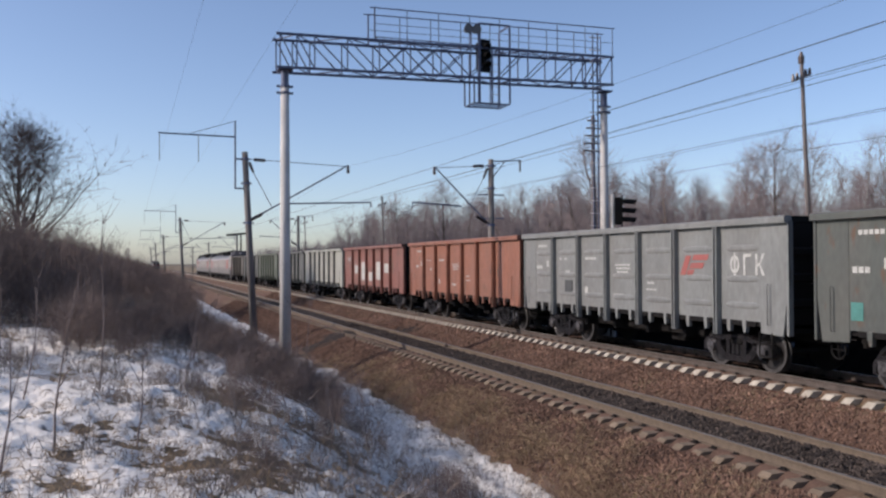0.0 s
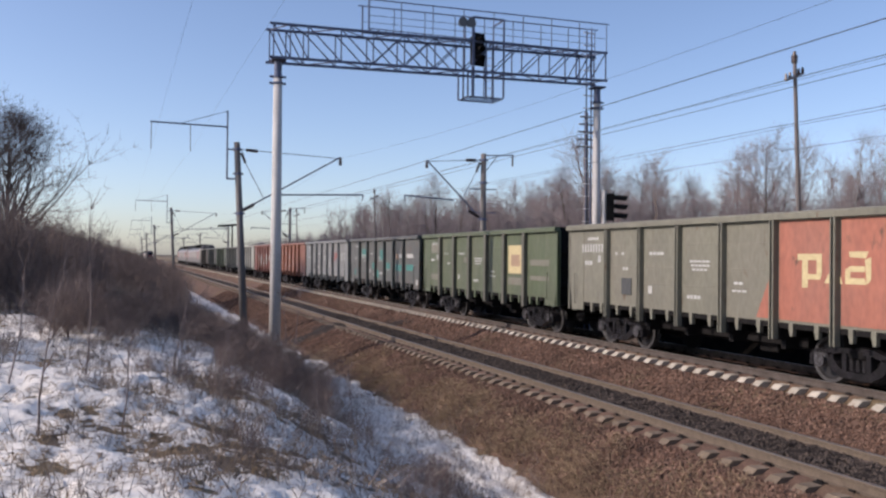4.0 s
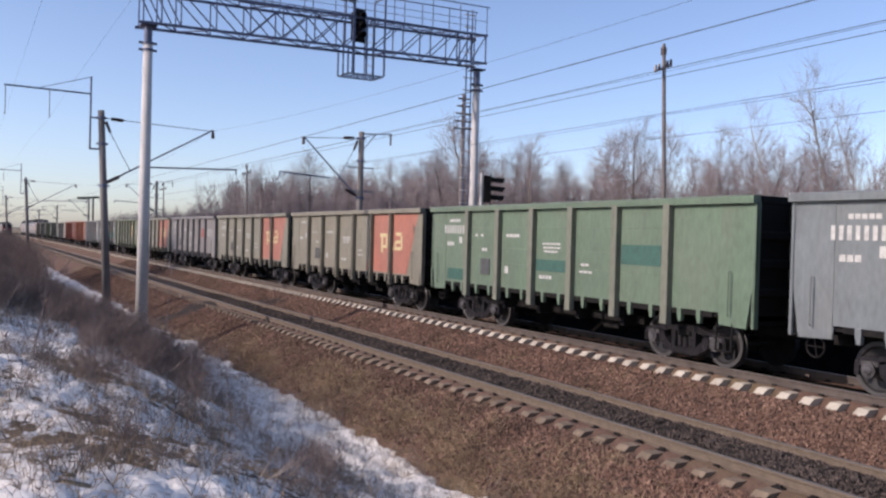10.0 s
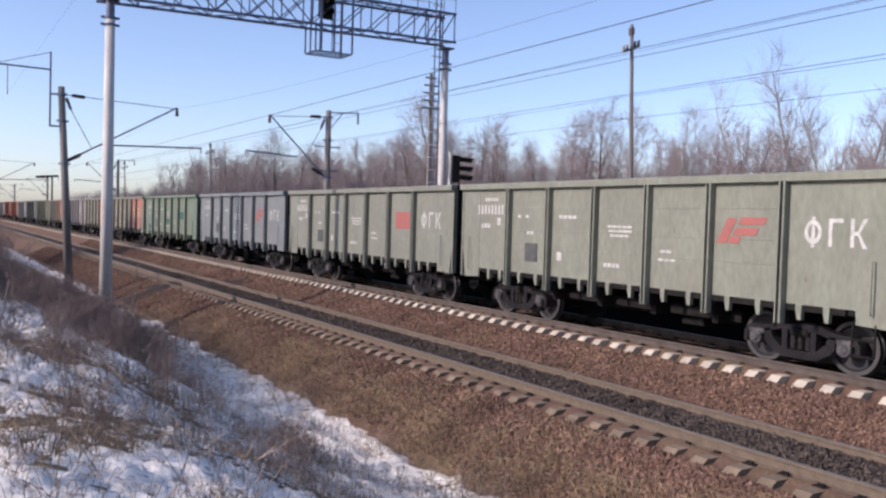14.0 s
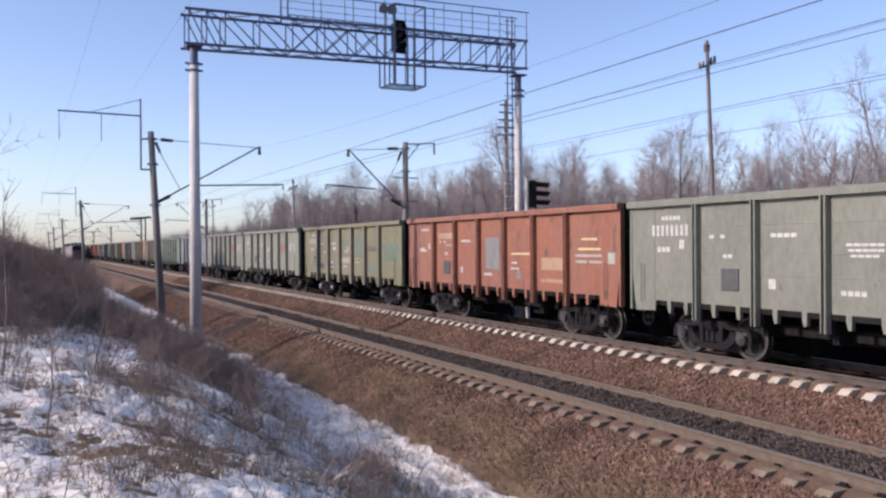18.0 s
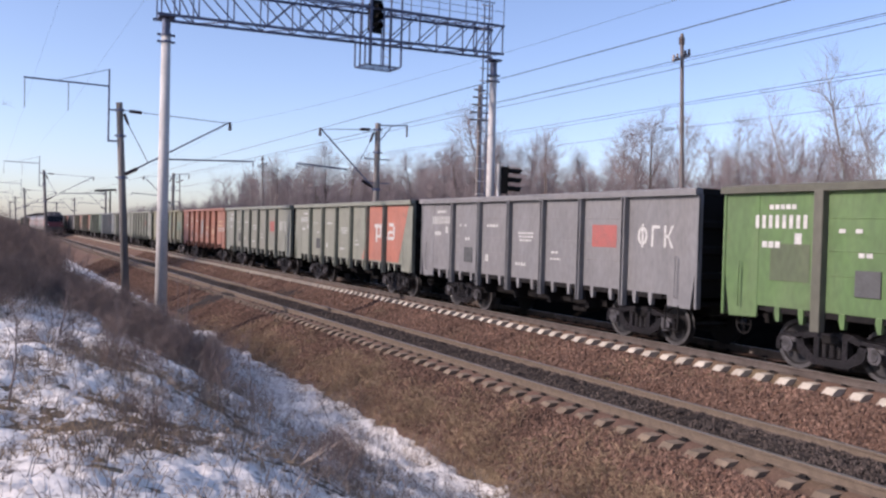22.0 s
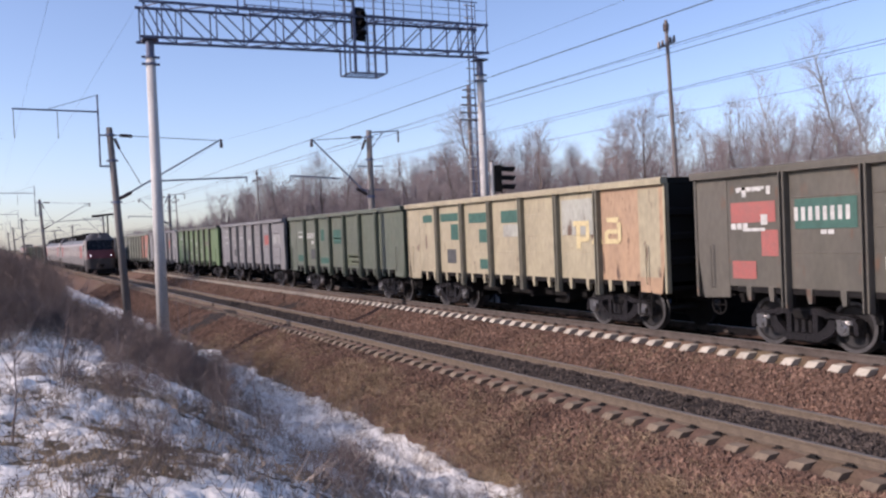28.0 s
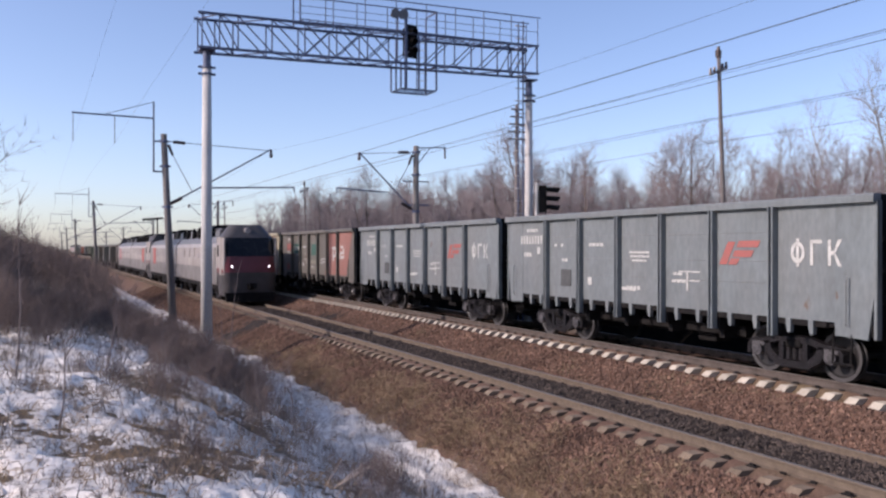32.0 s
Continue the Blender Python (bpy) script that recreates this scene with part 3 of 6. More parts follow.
    b = part("signal_basket", Build().box(c0, c1, w0, w0 + 0.05, zl - 0.04, zl).box(c0, c1, w1 - 0.05, w1, zl - 0.04, zl).box(c0, c0 + 0.05, w0 + 0.05, w1 - 0.05, zl - 0.04, zl).box(c1 - 0.05, c1, w0 + 0.05, w1 - 0.05, zl - 0.04, zl), GALV, g, "steel service basket")
    for k in range(5):
        part("basket_slat", Build().box(c0 + 0.05, c1 - 0.05, w0 + 0.2 + k * 0.19, w0 + 0.225 + k * 0.19, zl - 0.03, zl - 0.01), GALV, b)
    for x, y, z0, z1, w in ((c0, w0, zl, zb(c0), 0.05), (c0, w1, zl, zb(c0), 0.05), (cu, w0, zl, zh, 0.09), (13.2, w0, zl, zh - 0.9, 0.06), (c1, w0, zl, zh, 0.06), (c1, w1, zl, zh, 0.05), (cu, w1, zl, zt(cu), 0.05)):
        part("basket_post", Build().beam((x, y, z0), (x, y, z1), w), GALV, b)
    for z, xa in ((zl + 0.95, c0), (zh, cu)):
        part("basket_rail", Build().box(xa, c1, w0 - 0.025, w0 + 0.025, z - 0.025, z + 0.025), GALV, b)
        part("basket_rail", Build().box(c1 - 0.025, c1 + 0.025, w0 + 0.025, w1, z - 0.025, z + 0.025), GALV, b)
    part("basket_ladder", Build().beam((13.35, 31.4, zl), (13.35, 31.4, zt(13)), 0.03).beam((13.7, 31.4, zl), (13.7, 31.4, zt(13)), 0.03), GALV, b)
    for k in range(7):
        z = zl + 0.15 + 0.3 * k
        part("rung", Build().beam((13.35, 31.4, z), (13.7, 31.4, z), 0.02), RUNG, b)
    # ladder on the far post
    lad = part("ladder", Build().beam((18.06, 31.2, -0.8), (18.06, 31.2, 12.0), 0.04).beam((18.06, 31.6, -0.8), (18.06, 31.6, 12.0), 0.04), GALV, g, "steel ladder beside the post")
    for k in range(18):
        z = 3.0 + 0.52 * k
        part("rung", Build().beam((17.80, 31.4, z), (18.3, 31.4, z), 0.05, 0.035), RUNG, lad, "white-painted rung")
    return g


gantry()


def signal_head(name, label, n, m, facing, hood=0.30):
    """A black colour-light signal: backing plate, lamp boxes, lenses and long hoods."""
    s = thing(name, label, "railway signal", m=m)
    z0 = 0.36 * n
    part("case", Build().box(-0.20, 0.20, 0.0, 0.30, 0.0, z0, 0.03), BLACK, s)
    part("backing_plate", Build().box(-0.28, 0.28, -0.012, 0.012, -0.1, z0 + 0.1, 0.004), BLACK, s)
    for i in range(n):
        z = 0.18 + 0.36 * i
        part("lens", Build().tube((0, -0.015, z), (0, -0.04, z), 0.10, 0.09, 14), GLASS_DARK, s)
        v, f = [], []
        for k in range(10):
            a = math.pi * (k / 9 * 1.25 - 0.125)
            for r in (0.125, 0.14):
                v += [(r * math.cos(a), -0.01, z + r * math.sin(a)), (r * math.cos(a) * 0.95, -hood - 0.08 * math.sin(a), z + r * math.sin(a) - 0.05)]
        for k in range(9):
            q, w = 4 * k, 4 * k + 4
            f += [(q, q + 1, w + 1, w), (q + 2, w + 2, w + 3, q + 3), (q + 1, q + 3, w + 3, w + 1), (q, w, w + 2, q + 2)]
        f += [(0, 2, 3, 1), (36, 37, 39, 38)]
        h = Build().add(v, f)
        part("hood", h, BLACK, s)
    return s


signal_head("gantry_signal", "black three-lamp signal hung in the gantry basket", 3, pose(12.92, 30.98, 10.05, 0, 0, 10), -1)
sp = signal_head("track_signal", "black three-lamp signal with long hoods on a pale post", 3, pose(18.55, 30.2, 4.05, 0, 0, 62), -1, 0.52)
part("mast", Build().tube((-0.05, 0.36, -5.4), (-0.05, 0.36, 1.2), 0.085, 0.085, 12).box(-0.1, 0.0, 0.24, 0.36, 0.2, 0.3).box(-0.1, 0.0, 0.24, 0.36, 0.8, 0.9), CONCRETE, sp, "pale signal post")
speakers = thing("loudspeakers", "pair of grey round loudspeakers on the gantry", "loudspeaker", m=pose(12.22, 30.85, 11.0))
part("stem", Build().tube((0.1, 0, -0.1), (0.1, 0, 0.6), 0.03), GALV, speakers)
for dx in (0.0, 0.34):
    part("horn", Build().tube((dx - 0.06, -0.2, 0.52), (dx - 0.06, 0.1, 0.52), 0.19, 0.10, 14), LOCO_ROOF, speakers)


# ---- poles and wires ----
def catenary_pole(x, y, side, z_top, reach, feeder, arm2):
    """A concrete mast beside the track; side is +1 when the track lies to its right."""
    p = thing("catenary_mast", "weathered round concrete catenary mast with a steel bracket", "catenary mast", "catenary masts", pose(x, y, 0))
    s = side
    pole = part("pole", Build().tube((0.5 if feeder else 0, 0, -2.2), (0, 0, z_top), 0.20, 0.14, 16), OLD_CONCRETE, p, "stained concrete pole")
    pole.data.polygons.foreach_set("use_smooth", [len(q.vertices) == 4 for q in pole.data.polygons])
    for z in (z_top - 1.55, 4.55, z_top - 0.35):
        q = 0.049 * (z_top - z) if feeder else 0.0
        part("band", Build().tube((q, 0, z - 0.06), (q, 0, z + 0.06), 0.19, 0.19, 12).box(q - 0.26, q + 0.26, -0.04, 0.04, z - 0.035, z + 0.035), GALV, pole)
    br = part("bracket", Build().tube((s * 0.2, 0, 4.65), (s * reach, 0, 7.56), 0.04, 0.036, 8), GALV, p, "steel cantilever tube")
    part("bracket_insulator", Build().tube((s * 0.25, 0, 4.68), (s * 0.85, 0, 5.0), 0.085, 0.085, 8), INSULATOR, br)
    part("messenger_clamp", Build().tube((s * reach, 0, 7.55), (s * reach, 0, 7.15), 0.06, 0.09, 8), INSULATOR, br)
    part("tie_rod", Build().tube((s * 0.15, 0, z_top - 0.35), (s * reach * 0.97, 0, 7.5), 0.018, 0.018, 6), GALV, p)
    part("tie_insulator", Build().tube((s * 0.45, 0, z_top - 0.36), (s * 1.0, 0, z_top - 0.39), 0.08, 0.08, 8), INSULATOR, p)
    part("strut_insulator", Build().tube((s * 0.22, 0, z_top - 0.5), (s * 0.42, 0, z_top - 1.0), 0.075, 0.06, 8), INSULATOR, p)
    part("strut", Build().tube((s * 0.42, 0, z_top - 1.0), (s * 1.35, 0, 5.3), 0.018, 0.018, 6), GALV, p)
    part("steady_arm", Build().tube((s * 1.7, 0, 5.52), (s * (reach + 1.2), 0, 5.68), 0.04, 0.04, 8).tube((s * (reach + 1.2), 0, 5.7), (s * (reach + 1.2), 0, 5.4), 0.03, 0.03, 6), GALV, p, "horizontal steady arm")
    if feeder:
        f = part("feeder_mast", Build().tube((-s * 0.46, 0, 6.25), (-s * 0.46, 0, 9.57), 0.045, 0.04, 8).box(-0.5, 0.1, -0.03, 0.03, 6.2, 6.28).box(-0.5, 0.1, -0.03, 0.03, z_top - 0.4, z_top - 0.33), GALV, p, "steel feeder mast")
        part("feeder_arm", Build().beam((-s * 0.46, 0, 8.77), (-s * 4.05, 0, 8.82), 0.05, 0.07), GALV, f)
        part("arm_stay", Build().tube((-s * 0.46, 0, 9.55), (-s * 2.6, 0, 8.84), 0.015, 0.015, 6), GALV, f)
        for dx in (4.0, 2.2):
            part("feeder_insulator", Build().tube((-s * dx, 0, 8.77), (-s * dx, 0, 7.5), 0.018, 0.018, 8), LOCO_ROOF, f, "grey hanging insulator")
    if arm2:
        a = part("line_arm", Build().beam((-s * 0.1, 0, z_top - 0.1), (-s * 1.75, 0, z_top), 0.06).beam((-s * 0.15, 0, z_top - 0.9), (-s * 0.8, 0, z_top - 0.1), 0.04), GALV, p)
        part("line_insulator", Build().tube((-s * 1.7, 0, z_top), (-s * 1.7, 0, z_top - 0.6), 0.05, 0.05, 8), INSULATOR, a)
        for z in (6.15, 4.9):
            part("cross_bar", Build().box(-0.75, 0.75, -0.03, 0.03, z - 0.03, z + 0.03), GALV, p)
    return p


for y in (-21, 43.3, 107.5, 171.5, 235.5, 300):
    catenary_pole(5.22, y, 1, 8.05, 5.2, True, False)
for y in (-21, 42.55, 100.3, 164, 228, 292):
    catenary_pole(18.05, y, -1, 8.05, 3.2, False, True)

tee = thing("tee_mast", "dark steel mast with a short cross arm", "mast", m=pose(17.4, 152, 0))
part("stem", Build().tube((0, 0, -2), (0, 0, 7.5), 0.16, 0.12, 10), BLACK, tee)
part("cross_arm", Build().beam((-2.4, 0, 7.42), (0.9, 0, 7.72), 0.30, 0.34), BLACK, tee)


def wire(name, label, pts, sag, r, per=14):
    """One continuous wire from support to support."""
    line = []
    for a, b in zip(pts, pts[1:]):
        a, b = Vector(a), Vector(b)
        line += [a.lerp(b, i / per) - Vector((0, 0, sag * 4 * (i / per) * (1 - i / per))) for i in range(per)]
    line.append(Vector(pts[-1]))
    n = 5
    v = [q + Vector((math.cos(2 * math.pi * i / n), 0, math.sin(2 * math.pi * i / n))) * r for q in line for i in range(n)]
    f = [(j * n + i, j * n + (i + 1) % n, (j + 1) * n + (i + 1) % n, (j + 1) * n + i) for j in range(len(line) - 1) for i in range(n)]
    return tagged(part(name, Build().add(v, f), WIRE), label, "wire", "overhead wires")


RIGHT_YS, LEFT_YS = (-21, 42.55, 100.3, 164, 228, 292), (-21, 43.3, 107.5, 171.5, 235.5, 300)
wire("messenger_wire", "dark messenger wire over the far track", [(14.85, y, 7.53) for y in RIGHT_YS], -0.02, 0.013)
wire("messenger_wire", "thin messenger wire over the near track", [(10.34, y, 7.5) for y in LEFT_YS], 0.95, 0.0035)
for dx in (-0.03, 0.03):
    wire("contact_wire", "thin contact wire over the far track", [(14.67 + dx, y, 5.70) for y in RIGHT_YS], 0.0, 0.0035)
for x in (1.22, 3.02):
    wire("feeder_wire", "thin feeder wire hung from the mast arms", [(x + (0.45 if y < 0 else 0), y, 7.5) for y in LEFT_YS], -0.4, 0.0024)


def line_pole(x, y, top, mat=WOOD):
    p = thing("power_line_pole", "tall thin wooden power line pole with insulators", "utility pole", "power line poles", pose(x, y, 0))
    part("shaft", Build().tube((0.3, -0.27, -1.5), (0, 0, top), 0.115, 0.08, 12), mat, p)
    part("cross_arm", Build().beam((-0.5, 0, top - 1.25), (0.5, 0, top - 0.85), 0.09), mat, p)
    part("pole_cap", Build().tube((0, 0, top - 0.42), (0, 0, top - 0.1), 0.13, 0.15, 10).tube((0, 0, top - 0.1), (0, 0, top + 0.1), 0.10, 0.06, 10), INSULATOR, p)
    for dx, dz in ((-0.46, -1.22), (-0.24, -1.14), (0.24, -0.94), (0.46, -0.86)):
        part("insulator", Build().tube((dx, 0, top + dz), (dx, 0, top + dz + 0.28), 0.075, 0.05, 8), INSULATOR, p)
    return p


LINE_YS = (-19, 30.7, 50.5, 100, 150)
for y in (-19, 30.7, 100, 150):
    line_pole(28.06, y, 11.75 if y < 50 else 10.5)
wire("power_wire", "dark power wire along the wooded side", [(27.4, y, 10.46) for y in LINE_YS], 0.03, 0.016)
wire("power_wire", "dark power wire along the wooded side", [(28.7, y, 10.46) for y in LINE_YS], 0.03, 0.016)
wire("power_wire", "dark power wire along the wooded side", [(27.7, y, 10.42) for y in LINE_YS], -0.05, 0.009)
wire("power_wire", "thin low wire along the wooded side", [(27.9, y, 8.49) for y in LINE_YS], 0.08, 0.010)
wire("power_wire", "thin low wire along the wooded side", [(28.06, y, 7.47) for y in LINE_YS], 0.05, 0.009)

comm = thing("crossarm_pole", "dark pole with stacked cross arms and insulators", "utility pole", m=pose(28.75, 50.5, 0))
part("shaft", Build().tube((0, 0, -1.5), (0, 0, 12.2), 0.17, 0.12, 12), WOOD, comm)
for k in range(5):
    z = 9.9 + 0.5 * k
    part("cross_arm", Build().box(-0.75 + 0.08 * k, 0.75 - 0.08 * k, -0.06, 0.06, z - 0.05, z + 0.05), WOOD, comm)

# ---- open wagons ----
POSTS = (-4.25, -2.55, -0.85, 0.85, 2.55, 4.25)
BAYS = [(-6.6, -4.25), (-4.25, -2.55), (-2.55, -0.85), (-0.85, 0.85), (0.85, 2.55), (2.55, 4.25), (4.25, 6.6)]
TOP, SILL = 3.40, 1.20


def panel_mesh(y0, y1, end, ribbed):
    """One side sheet between two posts; end sheets have a lapped outer strip, drawn in towards the foot."""
    b = Build()
    if end:
        s = -1 if y0 < -5 else 1
        ye, yi = (y0, y1) if s < 0 else (y1, y0)
        b.prism([(yi, SILL), (ye - s * 0.92, SILL), (ye - s * 0.90, 0.96), (ye - s * 0.20, 0.93), (ye - s * 0.05, 1.9), (ye, 2.0), (ye, TOP), (yi, TOP)], -1.505, -1.48, "x")
    elif ribbed:
        b.prism([(y0, SILL), (y1, SILL), (y1, TOP), (y0, TOP)], -1.505, -1.48, "x")
    else:
        prof = [(-1.48, TOP), (-1.48, SILL), (-1.505, SILL)]
        for z in (1.86, 2.30, 2.88):
            prof += [(-1.505, z - 0.012), (-1.513, z), (-1.505, z + 0.012)]
        b.prism(prof + [(-1.505, TOP)], y0, y1)
    return b.mesh("side_panel")


def rib_mesh(y0, y1, end):
    """A pressed rib along one side sheet."""
    a0, a1 = (y0 + 0.25, y1 - 0.25) if not end else (min(y0, y1) + (0.95 if y0 < -5 else 0.25), max(y0, y1) - (0.25 if y0 < -5 else 0.95))
    v, f, n = [], [], 6
    for q, d, w in ((a0, 0.0, 0.03), (a0 + 0.10, 0.022, 0.06), (a0 + 0.22, 0.034, 0.075), (a1 - 0.22, 0.034, 0.075), (a1 - 0.10, 0.022, 0.06), (a1, 0.0, 0.03)):
        v += [(-1.504 - d * math.sin(math.pi * i / n), q, -w * math.cos(math.pi * i / n)) for i in range(n + 1)]
    f = [(j * (n + 1) + i, j * (n + 1) + i + 1, (j + 1) * (n + 1) + i + 1, (j + 1) * (n + 1) + i) for j in range(5) for i in range(n)]
    return Build().add(v, f).mesh("pressed_rib")


LAPS = []
for s_ in (-1, 1):
    e_ = 6.6 * s_
    LAPS.append(Build().prism([(e_ - s_ * 0.90, 0.97), (e_ - s_ * 0.20, 0.94), (e_ - s_ * 0.05, 1.9), (e_ - s_ * 0.005, 2.0), (e_ - s_ * 0.005, TOP), (e_ - s_ * 0.90, TOP)], -1.514, -1.5055, "x").mesh("end_strip"))
RIBS = [rib_mesh(a, c, i in (0, 6)) for i, (a, c) in enumerate(BAYS)]
PANELS = {r: [panel_mesh(a, c, i in (0, 6), r) for i, (a, c) in enumerate(BAYS)] for r in (False, True)}
POST = Build().prism([(-1.505, -0.075), (-1.636, -0.07), (-1.648, -0.06), (-1.648, -0.032), (-1.57, -0.026), (-1.57, 0.026), (-1.648, 0.032), (-1.648, 0.06), (-1.636, 0.07), (-1.505, 0.075)], 0.84, TOP, "z").mesh("side_post")
SEAM = Build().prism([(-1.572, -0.0255), (-1.592, -0.0275), (-1.592, 0.0275), (-1.572, 0.0255)], 0.86, TOP - 0.032, "z").mesh("post_channel")
POST_WIDE = Build().prism([(-1.505, -0.11), (-1.638, -0.10), (-1.648, -0.09), (-1.648, 0.09), (-1.638, 0.10), (-1.505, 0.11)], 0.84, TOP, "z").mesh("side_post")
CORNER = Build().box(-1.54, -1.40, -0.07, 0.0, 0.95, TOP, 0.012).mesh("corner_post")
TOP_RAIL = Build().prism([(-1.635, TOP - 0.03), (-1.64, TOP + 0.09), (-1.60, TOP + 0.125), (-1.44, TOP + 0.125), (-1.44, TOP - 0.03)], -6.6, 6.6).mesh("top_rail")
SILL_BAR = Build().box(-1.50, -1.40, -5.5, 5.5, 1.08, SILL, 0.01).mesh("sill")
FAR_SIDE = Build().box(1.48, 1.505, -6.6, 6.6, SILL, TOP).box(1.44, 1.60, -6.6, 6.6, TOP - 0.03, TOP + 0.125)
for y_ in POSTS:
    FAR_SIDE.box(1.505, 1.565, y_ - 0.07, y_ + 0.07, 0.84, TOP)
FAR_SIDE = FAR_SIDE.mesh("side_wall")
END = Build().box(-1.48, 1.48, -0.05, 0.0, 1.1, TOP).box(-1.48, 1.48, -0.14, 0.02, TOP - 0.03, TOP + 0.12, 0.01).box(-1.48, 1.48, -0.12, 0.0, 1.0, 1.2, 0.01)
for z_ in (1.65, 2.2, 2.75):
    END.prism([(0.0, z_ - 0.1), (0.07, z_ - 0.06), (0.07, z_ + 0.06), (0.0, z_ + 0.1)], -1.4, 1.4, "x")
for x_ in (-0.5, 0.5):
    END.box(x_ - 0.09, x_ + 0.09, 0.0, 0.09, 1.1, TOP - 0.05, 0.01)
END = END.mesh("end_wall")
FLOOR = Build().box(-1.45, 1.45, -6.5, 6.5, 1.10, 1.16).box(-1.45, 1.45, -6.5, -6.2, 0.98, 1.10)
FLOOR.box(-1.45, 1.45, 6.1, 6.4, 0.98, 1.10)
for y_ in POSTS:
    FLOOR.box(-1.45, 1.45, y_ - 0.1, y_ + 0.1, 0.82, 1.10)
FLOOR = FLOOR.mesh("floor")
GEAR = Build().tube((-0.3, -3.2, 0.55), (-0.3, 3.2, 0.55), 0.03, 0.03, 6).tube((0.25, -3.3, 0.6), (0.25, 3.3, 0.6), 0.03, 0.03, 6).box(-0.7, -0.2, -1.7, -1.1, 0.42, 1.0, 0.03).tube((-0.45, 0.9, 0.72), (-0.45, 1.7, 0.72), 0.2, 0.2, 12)
GEAR.box(-1.3, 1.3, -2.62, -2.48, 0.62, 0.9).box(-1.3, 1.3, 2.48, 2.62, 0.62, 0.9).box(-1.3, 1.3, -0.92, -0.78, 0.62, 0.9).box(-1.3, 1.3, 0.78, 0.92, 0.62, 0.9).box(-0.95, -0.8, -2.9, 2.9, 0.66, 0.86).box(0.8, 0.95, -2.9, 2.9, 0.6, 0.86)
GEAR = GEAR.mesh("brake_gear")
SPINE = Build().box(-0.28, 0.28, -6.6, 6.6, 0.72, 1.08, 0.02).mesh("centre_sill")
HINGE = Build().prism([(-0.06, 1.20), (0.06, 1.20), (0.06, 1.08), (0.02, 0.93), (-0.05, 0.93), (-0.06, 1.05)], -1.535, -1.44, "x").mesh("hatch_hinge")
COUPLER = Build().box(-0.14, 0.14, 0.0, 0.45, 0.80, 1.10, 0.02).prism([(-0.26, 0.42), (0.18, 0.42), (0.26, 0.60), (0.1, 0.66), (-0.05, 0.54), (-0.26, 0.60)], 0.86, 1.14, "z").mesh("coupler")
TANK = Build().tube((-0.75, -0.6, 0.75), (-0.75, 0.6, 0.75), 0.17, 0.17, 14).box(-0.8, -0.7, -0.3, -0.2, 0.75, 1.1).box(-0.8, -0.7, 0.2, 0.3, 0.75, 1.1).mesh("brake_reservoir")
GRAB = Build().line([(-1.57, 0, 1.15), (-1.60, 0, 1.2), (-1.60, 0, 2.0), (-1.57, 0, 2.05)], 0.016, 6).mesh("grab_iron")
STEP = Build().line([(-1.5, -0.2, 1.0), (-1.52, -0.2, 0.45), (-1.52, 0.2, 0.45), (-1.5, 0.2, 1.0)], 0.022, 6).line([(-1.52, -0.2, 0.72), (-1.52, 0.2, 0.72)], 0.02, 6).mesh("foot_step")


def ring_mesh(r, t, x, n=18):
    b = Build()
    pts = [(x, r * math.cos(2 * math.pi * i / n), r * math.sin(2 * math.pi * i / n)) for i in range(n + 1)]
    b.line(pts, t, 6)
    for i in range(4):
        b.tube((x, 0, 0), pts[i * n // 4], t * 0.7, t * 0.7, 5, False)
    return b.mesh("brake_wheel")


BRAKE = ring_mesh(0.19, 0.018, 0)


def wheelset_mesh():
    b = Build().tube((-1.02, 0, 0), (1.02, 0, 0), 0.085, 0.085, 12)
    for s in (-1, 1):
        prof = [(0.695 * s, 0.505), (0.725 * s, 0.50), (0.735 * s, 0.478), (0.83 * s, 0.470), (0.83 * s, 0.40), (0.79 * s, 0.37), (0.775 * s, 0.20), (0.84 * s, 0.14), (0.84 * s, 0.0)]
        n = 28
        v, f = [], []
        for x, r in prof:
            v += [(x, r * math.cos(2 * math.pi * i / n), r * math.sin(2 * math.pi * i / n)) for i in range(n)]
        for j in range(len(prof) - 1):
            f += [(j * n + i, j * n + (i + 1) % n, (j + 1) * n + (i + 1) % n, (j + 1) * n + i) for i in range(n)]
        f.append(tuple(range(n)))
        b.add(v, f)
    return b.mesh("wheelset")


WHEELSET = wheelset_mesh()
TYRE_RING = Build()
n_ = 28
TYRE_RING.add([(x_, r_ * math.cos(2 * math.pi * i / n_), r_ * math.sin(2 * math.pi * i / n_)) for x_, r_ in ((0.0, 0.478), (0.004, 0.472), (0.004, 0.41), (0.0, 0.405)) for i in range(n_)],
              [(j * n_ + i, j * n_ + (i + 1) % n_, (j + 1) * n_ + (i + 1) % n_, (j + 1) * n_ + i) for j in range(3) for i in range(n_)])
TYRE_RING = TYRE_RING.mesh("tyre")
CAP = Build().tube((0, 0, 0), (0.15, 0, 0), 0.14, 0.135, 14).tube((0.15, 0, 0), (0.17, 0, 0), 0.09, 0.07, 10).box(-0.02, 0.12, -0.17, 0.17, 0.06, 0.16, 0.015).mesh("axle_box")
